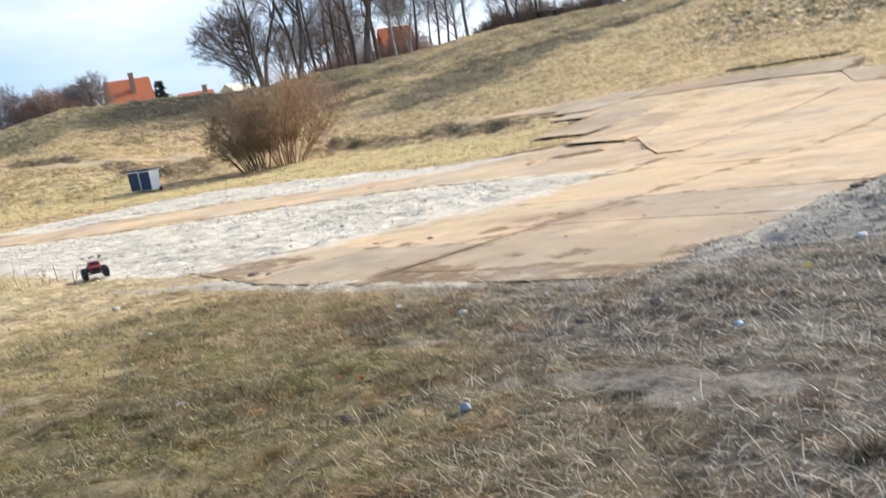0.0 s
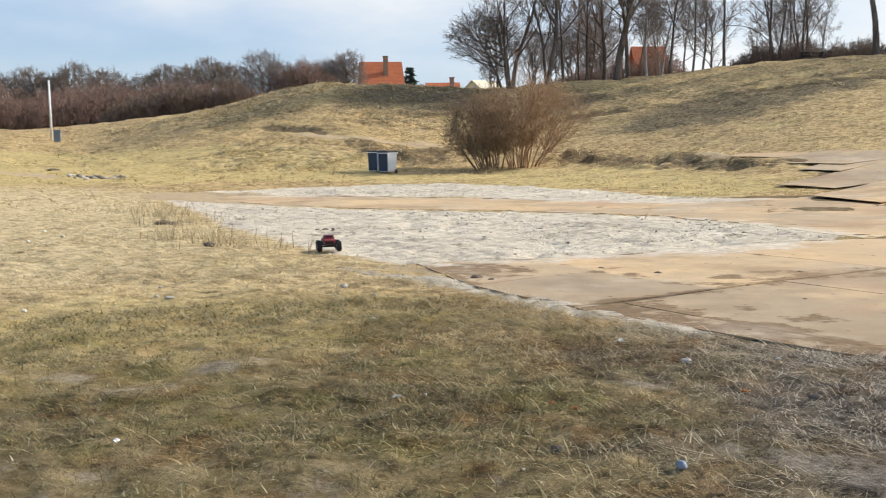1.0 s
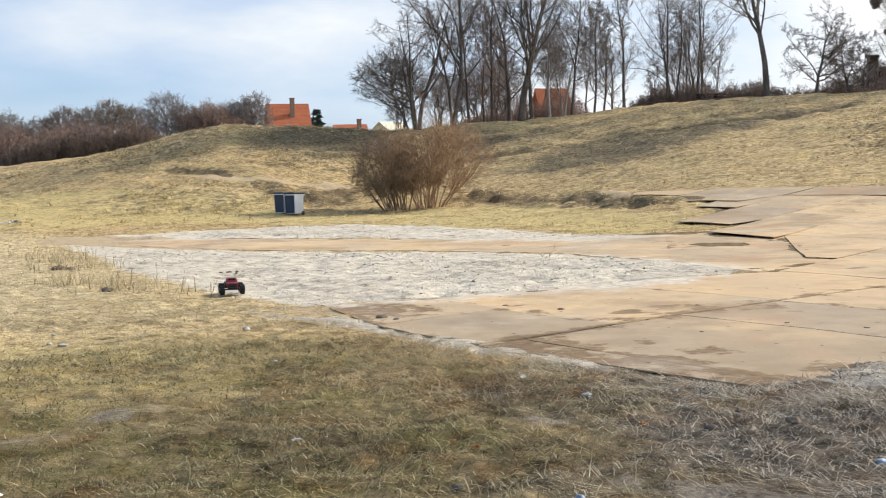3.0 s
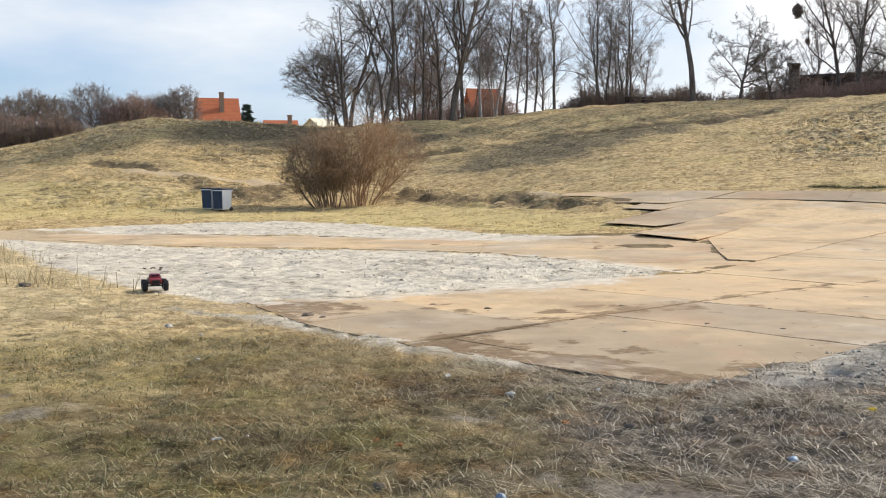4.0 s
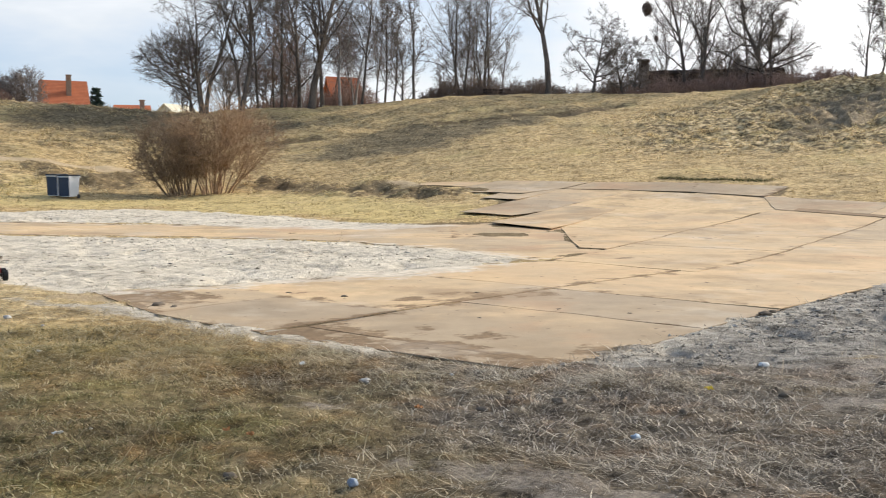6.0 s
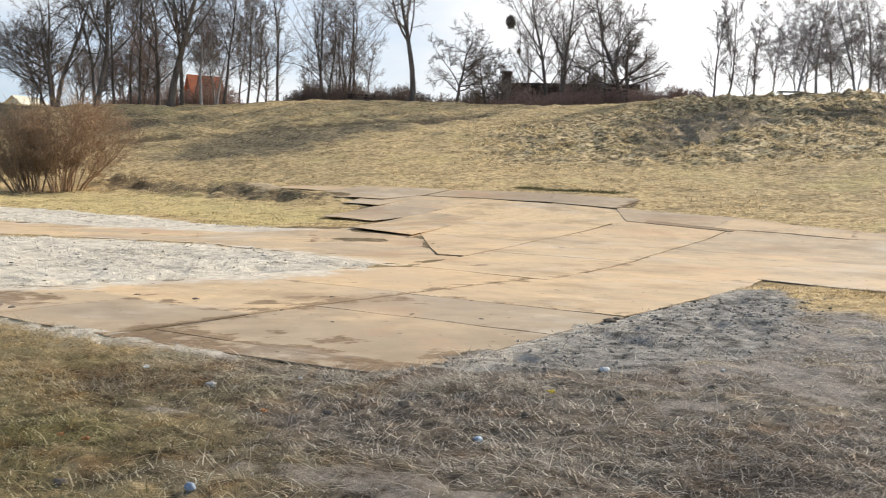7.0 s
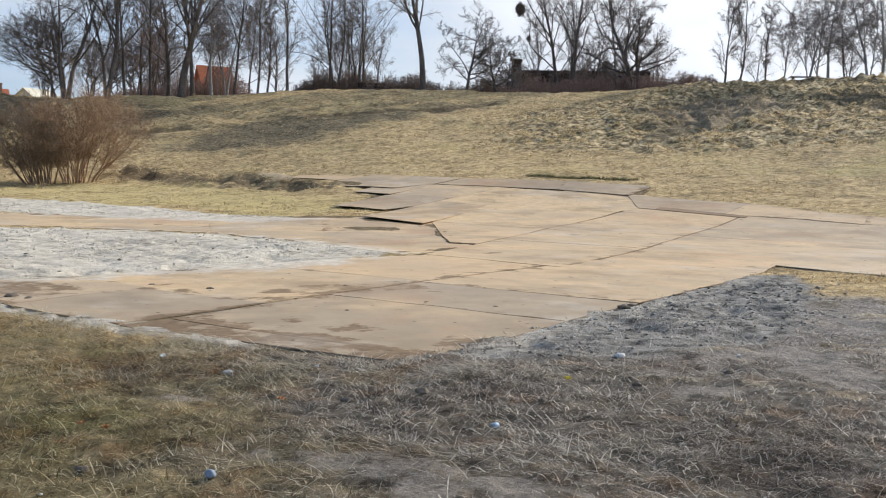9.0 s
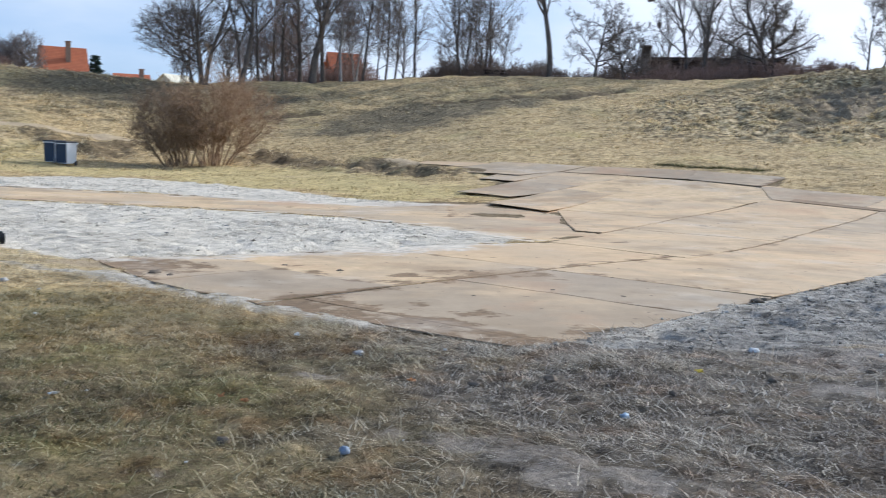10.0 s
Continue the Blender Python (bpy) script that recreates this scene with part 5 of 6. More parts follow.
def nest(bearing, distance, z, size):
    """A ball of twigs high in a tree."""
    rng = np.random.default_rng(int(size * 1000))
    t = Tubes()
    x, y = polar(bearing, distance)
    for _ in range(420):
        d = rng.normal(size=3)
        d /= np.linalg.norm(d)
        c = np.array([x, y, z]) + d * size * rng.uniform(.2, 1) * np.array([.75, .75, 1.1])
        w = np.cross(d, rng.normal(size=3))
        t.add(wander(rng, c, w, size * .45, 2, .3, 0), (.03, .03, .015), 3)
    return tagged(new("nest", t.mesh("nest", THICKET_DARK)), "dark ball of twigs high in a bare tree", "nest", "nests")


nest(17.92, 84, 14.6, 0.55)
nest(18.45, 84, 12.2, 0.22)


# ---- the shrub by the sand ----
def build_shrub():
    rng = np.random.default_rng(71)
    x0, y0 = polar(-7.0, 49.5)
    top = new("shrub")
    top.location = (x0, y0, float(height(x0, y0)) - 0.05)
    for cx, tall, mat, label in [(-1.3, 3.5, BUSH_DARK, "grey-brown twiggy half"), (0.85, 4.5, BUSH_TWIG, "taller reddish-brown half")]:
        t = Tubes()
        for _ in range(30):
            a, q = rng.uniform(0, 6.28), rng.uniform(0, 1) ** 0.6
            foot = np.array([cx * 0.75 + math.cos(a) * q * 0.75, math.sin(a) * q * 0.7, 0.0])
            way = (math.cos(a) * q * 0.56 + cx * 0.15 + rng.normal(0, .12), math.sin(a) * q * 0.6 + rng.normal(0, .1), 1)
            h = tall * (1.06 - 0.24 * q) * rng.uniform(0.72, 1.05)
            p = wander(rng, foot, way, h, 8, 0.13, 0.04)
            t.add(p, np.linspace(0.034, 0.007, 9), 5)
            for _ in range(30):
                i = min(8, int(rng.uniform(3.0, 9.6)))
                d = (p[i] - p[i - 1]) / np.linalg.norm(p[i] - p[i - 1])
                w = side_way(rng, d, rng.uniform(.5, 1.25))
                s = wander(rng, p[i] * .5 + p[i - 1] * .5, w, h * rng.uniform(.12, .36) * (0.6 + 0.05 * i), 3, .2, .05)
                t.add(s, np.linspace(0.009, 0.005, 4), 3)
                for _ in range(8):
                    u = wander(rng, s[rng.integers(1, 4)], side_way(rng, w, rng.uniform(.4, 1.0)), h * rng.uniform(.07, .15), 1, .1, .06)
                    t.add(u, (0.006, 0.004), 3)
        part("brushwood", t.mesh("brushwood", mat), None, top, label)
    tagged(top, "large leafless brown shrub with many upright stems", "shrub")


build_shrub()


# ---- houses beyond the crest ----
def house(bearing, distance, width, depth, ridge, eave, base, turn, roof, wall, label, chimney=None, windows=2):
    top = new("house")
    x, y = polar(bearing, distance)
    top.location = (x, y, base)
    top.rotation_euler = (0, 0, radians(turn - bearing))
    w, d = width / 2, depth / 2
    bm = bmesh.new()
    prof = [(-d, -2), (d, -2), (d, eave), (0, ridge - 0.25), (-d, eave)]
    a = [bm.verts.new((-w, q, z)) for q, z in prof]
    b = [bm.verts.new((w, q, z)) for q, z in prof]
    bm.faces.new(a[::-1])
    bm.faces.new(b)
    for k in range(5):
        bm.faces.new((a[k], a[(k + 1) % 5], b[(k + 1) % 5], b[k]))
    bmesh.ops.recalc_face_normals(bm, faces=bm.faces)
    part("wall", bm, wall, top)
    for s in (-1, 1):
        bm = bmesh.new()
        run, rise = d + 0.4, (ridge - eave) * (d + 0.4) / d
        vs = [bm.verts.new(v) for v in ((-w - .3, 0, ridge), (w + .3, 0, ridge), (w + .3, s * run, ridge - rise), (-w - .3, s * run, ridge - rise), (-w - .3, 0, ridge - .16), (w + .3, 0, ridge - .16), (w + .3, s * run, ridge - rise - .16), (-w - .3, s * run, ridge - rise - .16))]
        for f in ((0, 1, 2, 3), (7, 6, 5, 4), (0, 4, 5, 1), (1, 5, 6, 2), (2, 6, 7, 3), (3, 7, 4, 0)):
            bm.faces.new([vs[i] for i in f])
        bmesh.ops.recalc_face_normals(bm, faces=bm.faces)
        part("roof", bm, roof, top)
    if chimney is not None:
        bm = boxed((chimney - .35, -d * .5 - .3, eave), (chimney + .35, -d * .5 + .3, ridge + .7), 0.02)
        c = part("chimney", bm, BRICK_GREY, top)
        part("cap", boxed((chimney - .42, -d * .5 - .37, ridge + .6), (chimney + .42, -d * .5 + .37, ridge + .75), 0.02), BRICK_GREY, c)
    for k in range(windows):
        xx = -w + width * (k + 1) / (windows + 1)
        fr = part("window", boxed((xx - .5, -d - .04, eave - 1.5), (xx + .5, -d + .02, eave - .3)), GREY_PAINT, top)
        part("pane", boxed((xx - .42, -d - .06, eave - 1.42), (xx + .42, -d - .03, eave - .38)), DARK_WOOD, fr)
    return tagged(top, label, "house", "houses beyond the crest")


house(-14.2, 160, 6.2, 7.0, 7.2, 3.2, 7.4, 6, ROOF_RED, WALL_RED, "house with a steep orange tiled roof and tall chimney", chimney=0.6)
house(0.8, 114, 3.3, 6.0, 4.9, 0.8, 7.0, 18, ROOF_RED, WALL_RED, "orange-roofed house half hidden behind the trees")
house(-8.3, 150, 5.4, 4.0, 4.7, 3.2, 6.1, 50, WALL_CREAM, WALL_CREAM, "small cream house with a low roof beyond the crest")
house(-10.7, 165, 5.0, 6.0, 4.8, 3.2, 6.7, 4, ROOF_RED, WALL_RED, "far red-roofed house just above the brow", chimney=1.4)


def conifer(bearing, distance, base, tall):
    """A small dark evergreen: whorls of drooping boughs set with needles."""
    rng = np.random.default_rng(95)
    top = new("conifer")
    x, y = polar(bearing, distance)
    top.location = (x, y, base)
    t = Tubes()
    t.add([(0, 0, -1), (0, 0, tall * .5), (0, 0, tall)], (.16, .1, .02), 8)
    part("trunk", t.mesh("trunk", BARK), None, top)
    g = Tubes()
    for _ in range(260):
        h = rng.uniform(.12, 1) * tall
        a = rng.uniform(0, 6.28)
        reach = (1 - h / tall) * tall * .3 + .25
        line = wander(rng, (0, 0, h), (math.cos(a), math.sin(a), .1), reach * rng.uniform(.7, 1.1), 4, .08, -.06)
        g.add(line, np.linspace(.09, .03, 5), 4)
        for _ in range(5):
            p = line[rng.integers(1, 5)]
            g.add(wander(rng, p, (math.cos(a) + rng.normal(0, .6), math.sin(a) + rng.normal(0, .6), rng.normal(0, .3)), .5, 1, .1, 0), (.08, .02), 3)
    part("crown", g.mesh("crown", NEEDLES), None, top)
    return tagged(top, "small dark green conifer beside the far house", "conifer")


conifer(-12.55, 166, 7.6, 6.6)


thicket("thicket", 16.2, 19.2, 88, 93, 4.2, 110, THICKET_DARK, "tall dark brushwood beside the low building", 69)
thicket("thicket", 18.4, 25.6, 91, 93, 4.4, 170, THICKET_DARK, "ivy-dark brushwood against the low building", 74, 0.03)
thicket("thicket", 23.6, 28.0, 87, 92, 3.0, 130, THICKET_DARK, "tall dark brushwood beside the low building", 70)
# ---- the shed, benches and poles at the edge of the field ----
def low_building():
    """A dark low building among the trees, with a stump-like chimney."""
    top = new("shed")
    x, y = polar(21.6, 96)
    top.location = (x, y, 7.0)
    top.rotation_euler = (0, 0, radians(-21.6))
    part("wall", boxed((-6.0, -2.5, -0.5), (5.6, 2.5, 3.2), 0.03), DARK_WOOD, top)
    bm = boxed((-6.4, -3.0, 3.2), (6.0, 3.0, 3.5), 0.04)
    roof = part("roof", bm, DARK_WOOD, top)
    for k in range(9):
        part("batten", boxed((-6.3 + k * 1.5, -3.04, 3.5), (-6.15 + k * 1.5, 3.0, 3.58)), DARK_WOOD, roof)
    for k in range(14):
        part("board", boxed((-6.0 + k * 0.83, -2.56, -0.4), (-5.24 + k * 0.83, -2.5, 3.15)), DARK_WOOD, top)
    c = part("chimney", boxed((-6.6, -3.9, 0), (-5.7, -3.1, 4.3), 0.12), STUMP, top)
    part("cap", boxed((-6.68, -3.98, 4.2), (-5.62, -3.02, 4.45), 0.1), STUMP, c)
    part("vent", boxed((1.7, -1.2, 3.4), (2.3, -0.5, 4.6), 0.1), STUMP, top)
    tagged(top, "long low dark building with a flat roof behind brushwood", "shed")


low_building()


def picnic_table(bearing, distance, turn):
    top = new("picnic_table")
    part_wood = DARK_WOOD
    for k in range(4):
        part("tabletop_board", boxed((-1.0, -0.34 + k * 0.175, 0.72), (1.0, -0.185 + k * 0.175, 0.76), 0.008), part_wood, top)
    for s in (-1, 1):
        for k in range(2):
            part("bench_board", boxed((-1.0, s * 0.72 - 0.14 + k * 0.15, 0.43), (1.0, s * 0.72 + k * 0.15, 0.47), 0.008), part_wood, top)
        part("bearer", boxed((s * 0.75 - .04, -0.85, 0.36), (s * 0.75 + .04, 0.85, 0.43)), part_wood, top)
        for q in (-1, 1):
            bm = bmesh.new()
            m = Matrix.Translation((s * 0.75, q * 0.36, 0.36)) @ Matrix.Rotation(radians(q * 22), 4, "X")
            box(bm, (-0.035, -0.05, -0.4), (0.035, 0.05, 0.38), 0.0, m)
            part("leg", bm, part_wood, top)
    stand(top, bearing, distance, turn, 1.1, 0.2)
    return tagged(top, "weathered dark wooden picnic table on the crest", "table", "picnic tables")


t1 = picnic_table(38.9, 80, -30)
t2 = another(t1, 33.4, 81, -20, 1.1)


def bench(bearing, distance, turn):
    top = new("bench")
    for k in range(3):
        part("seat_board", boxed((-0.9, -0.2 + k * 0.14, 0.43), (0.9, -0.08 + k * 0.14, 0.47), 0.008), DARK_WOOD, top)
    for k in range(2):
        part("back_board", boxed((-0.9, 0.26, 0.58 + k * 0.17), (0.9, 0.3, 0.71 + k * 0.17), 0.008), DARK_WOOD, top)
    for s in (-0.7, 0.7):
        part("leg", boxed((s - .04, -0.2, 0), (s + .04, 0.2, 0.43)), DARK_WOOD, top)
        part("post", boxed((s - .04, 0.2, 0), (s + .04, 0.26, 0.9)), DARK_WOOD, top)
    stand(top, bearing, distance, turn, 1.2, 0.02)
    return tagged(top, "dark wooden bench in front of the hedge", "bench")


bench(9.6, 79.5, -5)


def pole():
    top = new("pole")
    x, y = polar(-32.1, 77.4)
    z = float(height(x, y))
    bm = bmesh.new()
    bmesh.ops.create_cone(bm, cap_ends=True, segments=14, radius1=0.085, radius2=0.065, depth=4.3, matrix=Matrix.Translation((0, 0, 2.05)))
    part("shaft", bm, WHITE_PAINT, top, smooth=True)
    bm = bmesh.new()
    bmesh.ops.create_uvsphere(bm, u_segments=14, v_segments=8, radius=0.075, matrix=Matrix.Translation((0, 0, 4.2)))
    part("cap", bm, WHITE_PAINT, top, smooth=True)
    top.location = (x, y, z)
    tagged(top, "plain white upright pole on the grass", "pole")
    cab = new("cabinet")
    x, y = polar(-31.82, 76.2)
    part("body", boxed((-0.28, -0.2, -0.1), (0.28, 0.2, 0.85), 0.02), CABINET, cab)
    part("lid", boxed((-0.32, -0.24, 0.85), (0.32, 0.24, 0.93), 0.02), CABINET, cab)
    part("door", boxed((-0.24, -0.215, 0.05), (0.24, -0.2, 0.8), 0.004), CABINET, cab)
    cab.location = (x, y, float(height(x, y)))
    cab.rotation_euler = (0, 0, radians(25))
    cab.scale = (0.8, 0.8, 0.9)
    tagged(cab, "small grey metal cabinet beside the white pole", "cabinet")


pole()


# ---- two refuse bins ----
def refuse_bin():
    top = new("refuse_bin")
    bm = bmesh.new()
    low = [bm.verts.new(v) for v in ((-.275, -.335, .08), (.275, -.335, .08), (.275, .3, .08), (-.275, .3, .08))]
    high = [bm.verts.new(v) for v in ((-.29, -.36, 1.0), (.29, -.36, 1.0), (.29, .36, 1.0), (-.29, .36, 1.0))]
    bm.faces.new(low[::-1])
    bm.faces.new(high)
    for k in range(4):
        bm.faces.new((low[k], low[(k + 1) % 4], high[(k + 1) % 4], high[k]))
    bmesh.ops.bevel(bm, geom=bm.edges[:], offset=0.03, segments=2, affect="EDGES")
    part("body", bm, BIN_GREY, top)
    part("rim", boxed((-.315, -.385, .95), (.315, .385, 1.0), .015), BIN_GREY, top)
    # panel added so that the shaded front comes out dark
    bm = bmesh.new()
    vs = [bm.verts.new(v) for v in ((-.262, -.35, .12), (.262, -.35, .12), (.275, -.372, .95), (-.275, -.372, .95), (-.262, -.325, .12), (.262, -.325, .12), (.275, -.345, .95), (-.275, -.345, .95))]
    for f in ((0, 1, 2, 3), (7, 6, 5, 4), (0, 4, 5, 1), (1, 5, 6, 2), (2, 6, 7, 3), (3, 7, 4, 0)):
        bm.faces.new([vs[i] for i in f])
    part("front_panel", bm, BIN_FRONT_SHADE, top, "dark blue panel added for the shaded front")
    bm = bmesh.new()
    box(bm, (-.32, -.4, 1.0), (.32, .38, 1.07), .025)
    part("lid", bm, BIN_LID, top, "dark hinged lid")
    bm = bmesh.new()
    box(bm, (-.26, .42, .94), (.26, .46, .98), .01)
    box(bm, (-.26, .34, .94), (-.22, .44, .98), .0)
    box(bm, (.22, .34, .94), (.26, .44, .98), .0)
    part("handle", bm, BIN_LID, top)
    for s in (-1, 1):
        bm = bmesh.new()
        bmesh.ops.create_cone(bm, cap_ends=True, segments=18, radius1=.1, radius2=.1, depth=.05, matrix=Matrix.Translation((s * .27, .27, .1)) @ Matrix.Rotation(radians(90), 4, "Y"))
        part("wheel", bm, BIN_LID, top, "black rubber wheel")
    return tagged(top, "grey wheeled refuse bin, front coloured dark blue as in shade, dark lid", "refuse bin", "refuse bins")


def build_bins():
    one = refuse_bin()
    x, y = polar(-14.0, 48.0)
    z = float(height(x, y))
    one.matrix_basis = pose(x, y, z, 0, 0, -27)
    x2, y2 = x - 0.67 * math.cos(radians(-27)), y - 0.67 * math.sin(radians(-27))
    copy_thing(one, pose(x2, y2, float(height(x2, y2)), 0, 0, -27))


build_bins()


# ---- the toy truck ----
def toy_truck():
    top = new("toy_truck")
    top.matrix_basis = pose(-4.64, 14.45, float(height(-4.64, 14.45)) + 0.008, 0, 0, 112)
    bm = boxed((-.17, -.06, .075), (.17, .06, .10), .01)
    part("chassis", bm, BLACK_PLASTIC, top)
    bm = bmesh.new()
    prof = [(-.22, .115), (-.225, .165), (-.20, .175), (-.075, .178), (-.05, .235), (.045, .238), (.085, .185), (.20, .165), (.222, .14), (.218, .112)]
    a = [bm.verts.new((x, -.085 if z < .19 else -.066, z)) for x, z in prof]
    b = [bm.verts.new((x, .085 if z < .19 else .066, z)) for x, z in prof]
    n = len(prof)
    bm.faces.new(a)
    bm.faces.new(b[::-1])
    for k in range(n):
        bm.faces.new((a[k], b[k], b[(k + 1) % n], a[(k + 1) % n]))
    bmesh.ops.recalc_face_normals(bm, faces=bm.faces)
    bmesh.ops.bevel(bm, geom=bm.edges[:], offset=.006, segments=2, affect="EDGES")
    body = part("body", bm, TRUCK_RED, top, "glossy dark red moulded body")
    for s in (-1, 1):
        m = Matrix.Translation((-.002, s * .0755, .211)) @ Matrix.Rotation(radians(s * 17), 4, "X")
        part("side_window", box(bmesh.new(), (-.05, -.002, -.02), (.06, .002, .02), 0, m), TRUCK_GLASS, body)
        part("stripe", boxed((-.16, s * .086 - .0015, .135), (.15, s * .086 + .0015, .15)), TRUCK_PALE, body, "pale stripe")
        part("headlight", boxed((.212, s * .055 - .015, .138), (.2245, s * .055 + .015, .155), .003), TRUCK_PALE, body)
    m = Matrix.Translation((.067, 0, .213)) @ Matrix.Rotation(radians(37), 4, "Y")
    part("windscreen", box(bmesh.new(), (-.003, -.055, -.026), (.003, .055, .026), 0, m), TRUCK_GLASS, body)
    m = Matrix.Translation((-.064, 0, .208)) @ Matrix.Rotation(radians(-24), 4, "Y")
    part("rear_window", box(bmesh.new(), (-.003, -.05, -.02), (.003, .05, .02), 0, m), TRUCK_GLASS, body)
    part("tailgate", boxed((-.229, -.06, .12), (-.222, .06, .16), .003), BLACK_PLASTIC, body)
    part("front_bumper", boxed((.215, -.07, .075), (.245, .07, .11), .008), BLACK_PLASTIC, top)
    part("rear_bumper", boxed((-.245, -.06, .085), (-.215, .06, .11), .008), BLACK_PLASTIC, top)
    for sx in (-.145, .145):
        part("axle", boxed((sx - .012, -.13, .065), (sx + .012, .13, .085), .004), BLACK_PLASTIC, top)
        for sy in (-1, 1):
            part("shock_absorber", box(bmesh.new(), (-.01, -.01, -.05), (.01, .01, .05), .003, Matrix.Translation((sx * .85, sy * .1, .13)) @ Matrix.Rotation(radians(sy * 25), 4, "X")), BLACK_PLASTIC, top)
            w = Matrix.Translation((sx, sy * .145, .07)) @ Matrix.Rotation(radians(90), 4, "X")
            bm = bmesh.new()
            bmesh.ops.create_cone(bm, cap_ends=True, segments=22, radius1=.07, radius2=.07, depth=.072, matrix=w)
            bmesh.ops.bevel(bm, geom=[e for e in bm.edges if len(e.link_faces) == 2 and e.calc_face_angle(0) > 1], offset=.012, segments=3, affect="EDGES")
            for k in range(16):  # tread blocks
                q = w @ Matrix.Rotation(2 * math.pi * k / 16, 4, "Z") @ Matrix.Translation((.07, 0, .014 * (1 if k % 2 else -1)))
                box(bm, (-.006, -.008, -.018), (.006, .008, .018), 0, q)
            tyre = part("tyre", bm, BLACK_PLASTIC, top, "chunky black rubber tyre")
            bm = bmesh.new()
            bmesh.ops.create_cone(bm, cap_ends=True, segments=18, radius1=.036, radius2=.03, depth=.078, matrix=w)
            part("rim", bm, RIM_GREY, tyre)
    tagged(top, "red toy monster truck with big black tyres on the sand", "toy truck")


toy_truck()


# ---- litter and stones ----
def lump(name, x, y, size, mat, label, category, seed, flat=0.8, sink=0.2, group="", turn=0):
    """A small uneven lump that lies in the grass."""
    bm = bmesh.new()
    bmesh.ops.create_icosphere(bm, subdivisions=3, radius=1)
    for v in bm.verts:
        k = 1 + 0.34 * noise.noise(v.co * 1.3 + Vector((seed * 3.1, 0, 0))) + 0.16 * noise.noise(v.co * 3.5 + Vector((0, seed, 0)))
        v.co = Vector((v.co.x * size[0], v.co.y * size[1], v.co.z * size[2] * flat)) * k
    me = bpy.data.meshes.new(name)
    bm.to_mesh(me)
    bm.free()
    me.materials.append(mat)
    me.polygons.foreach_set("use_smooth", np.ones(len(me.polygons), bool))
    ob = new(name, me)
    ob.matrix_basis = pose(x, y, float(height(x, y)) + size[2] * flat * (1 - sink), 0, 0, turn)
    return tagged(ob, label, category, group)


def scrap(name, x, y, size, mat, label, category, seed, turn=0, up=0.02):
    """A crumpled flat scrap: a thin bent sheet with thickness."""
    bm = bmesh.new()
    bmesh.ops.create_grid(bm, x_segments=7, y_segments=7, size=1)
    for v in bm.verts:
        r = 1 + 0.25 * noise.noise(v.co * 2 + Vector((seed, 0, 0)))
        v.co = Vector((v.co.x * size[0] * r, v.co.y * size[1] * r, up * (1 + noise.noise(v.co * 1.6 + Vector((0, seed * 2.3, 0))))))
    bmesh.ops.solidify(bm, geom=bm.faces[:], thickness=0.004)
    me = bpy.data.meshes.new(name)
    bm.to_mesh(me)
    bm.free()
    me.materials.append(mat)
    ob = new(name, me)
    ob.matrix_basis = pose(x, y, float(height(x, y)) + 0.012, 0, 0, turn)
    return tagged(ob, label, category)


SPECKS = [(-5.49, 10.63, 0.030), (-6.12, 8.93, 0.030), (-11.60, 17.90, 0.045), (-10.42, 16.64, 0.050), (-10.60, 15.83, 0.040), (-1.43, 6.20, 0.012), (-2.84, 10.31, 0.025), (-2.45, 8.78, 0.022), (0.30, 7.35, 0.018), (0.30, 7.34, 0.020), (0.95, 7.51, 0.020), (4.58, 7.57, 0.020), (4.60, 7.24, 0.018), (0.45, 5.19, 0.009), (-0.65, 4.88, 0.010)]


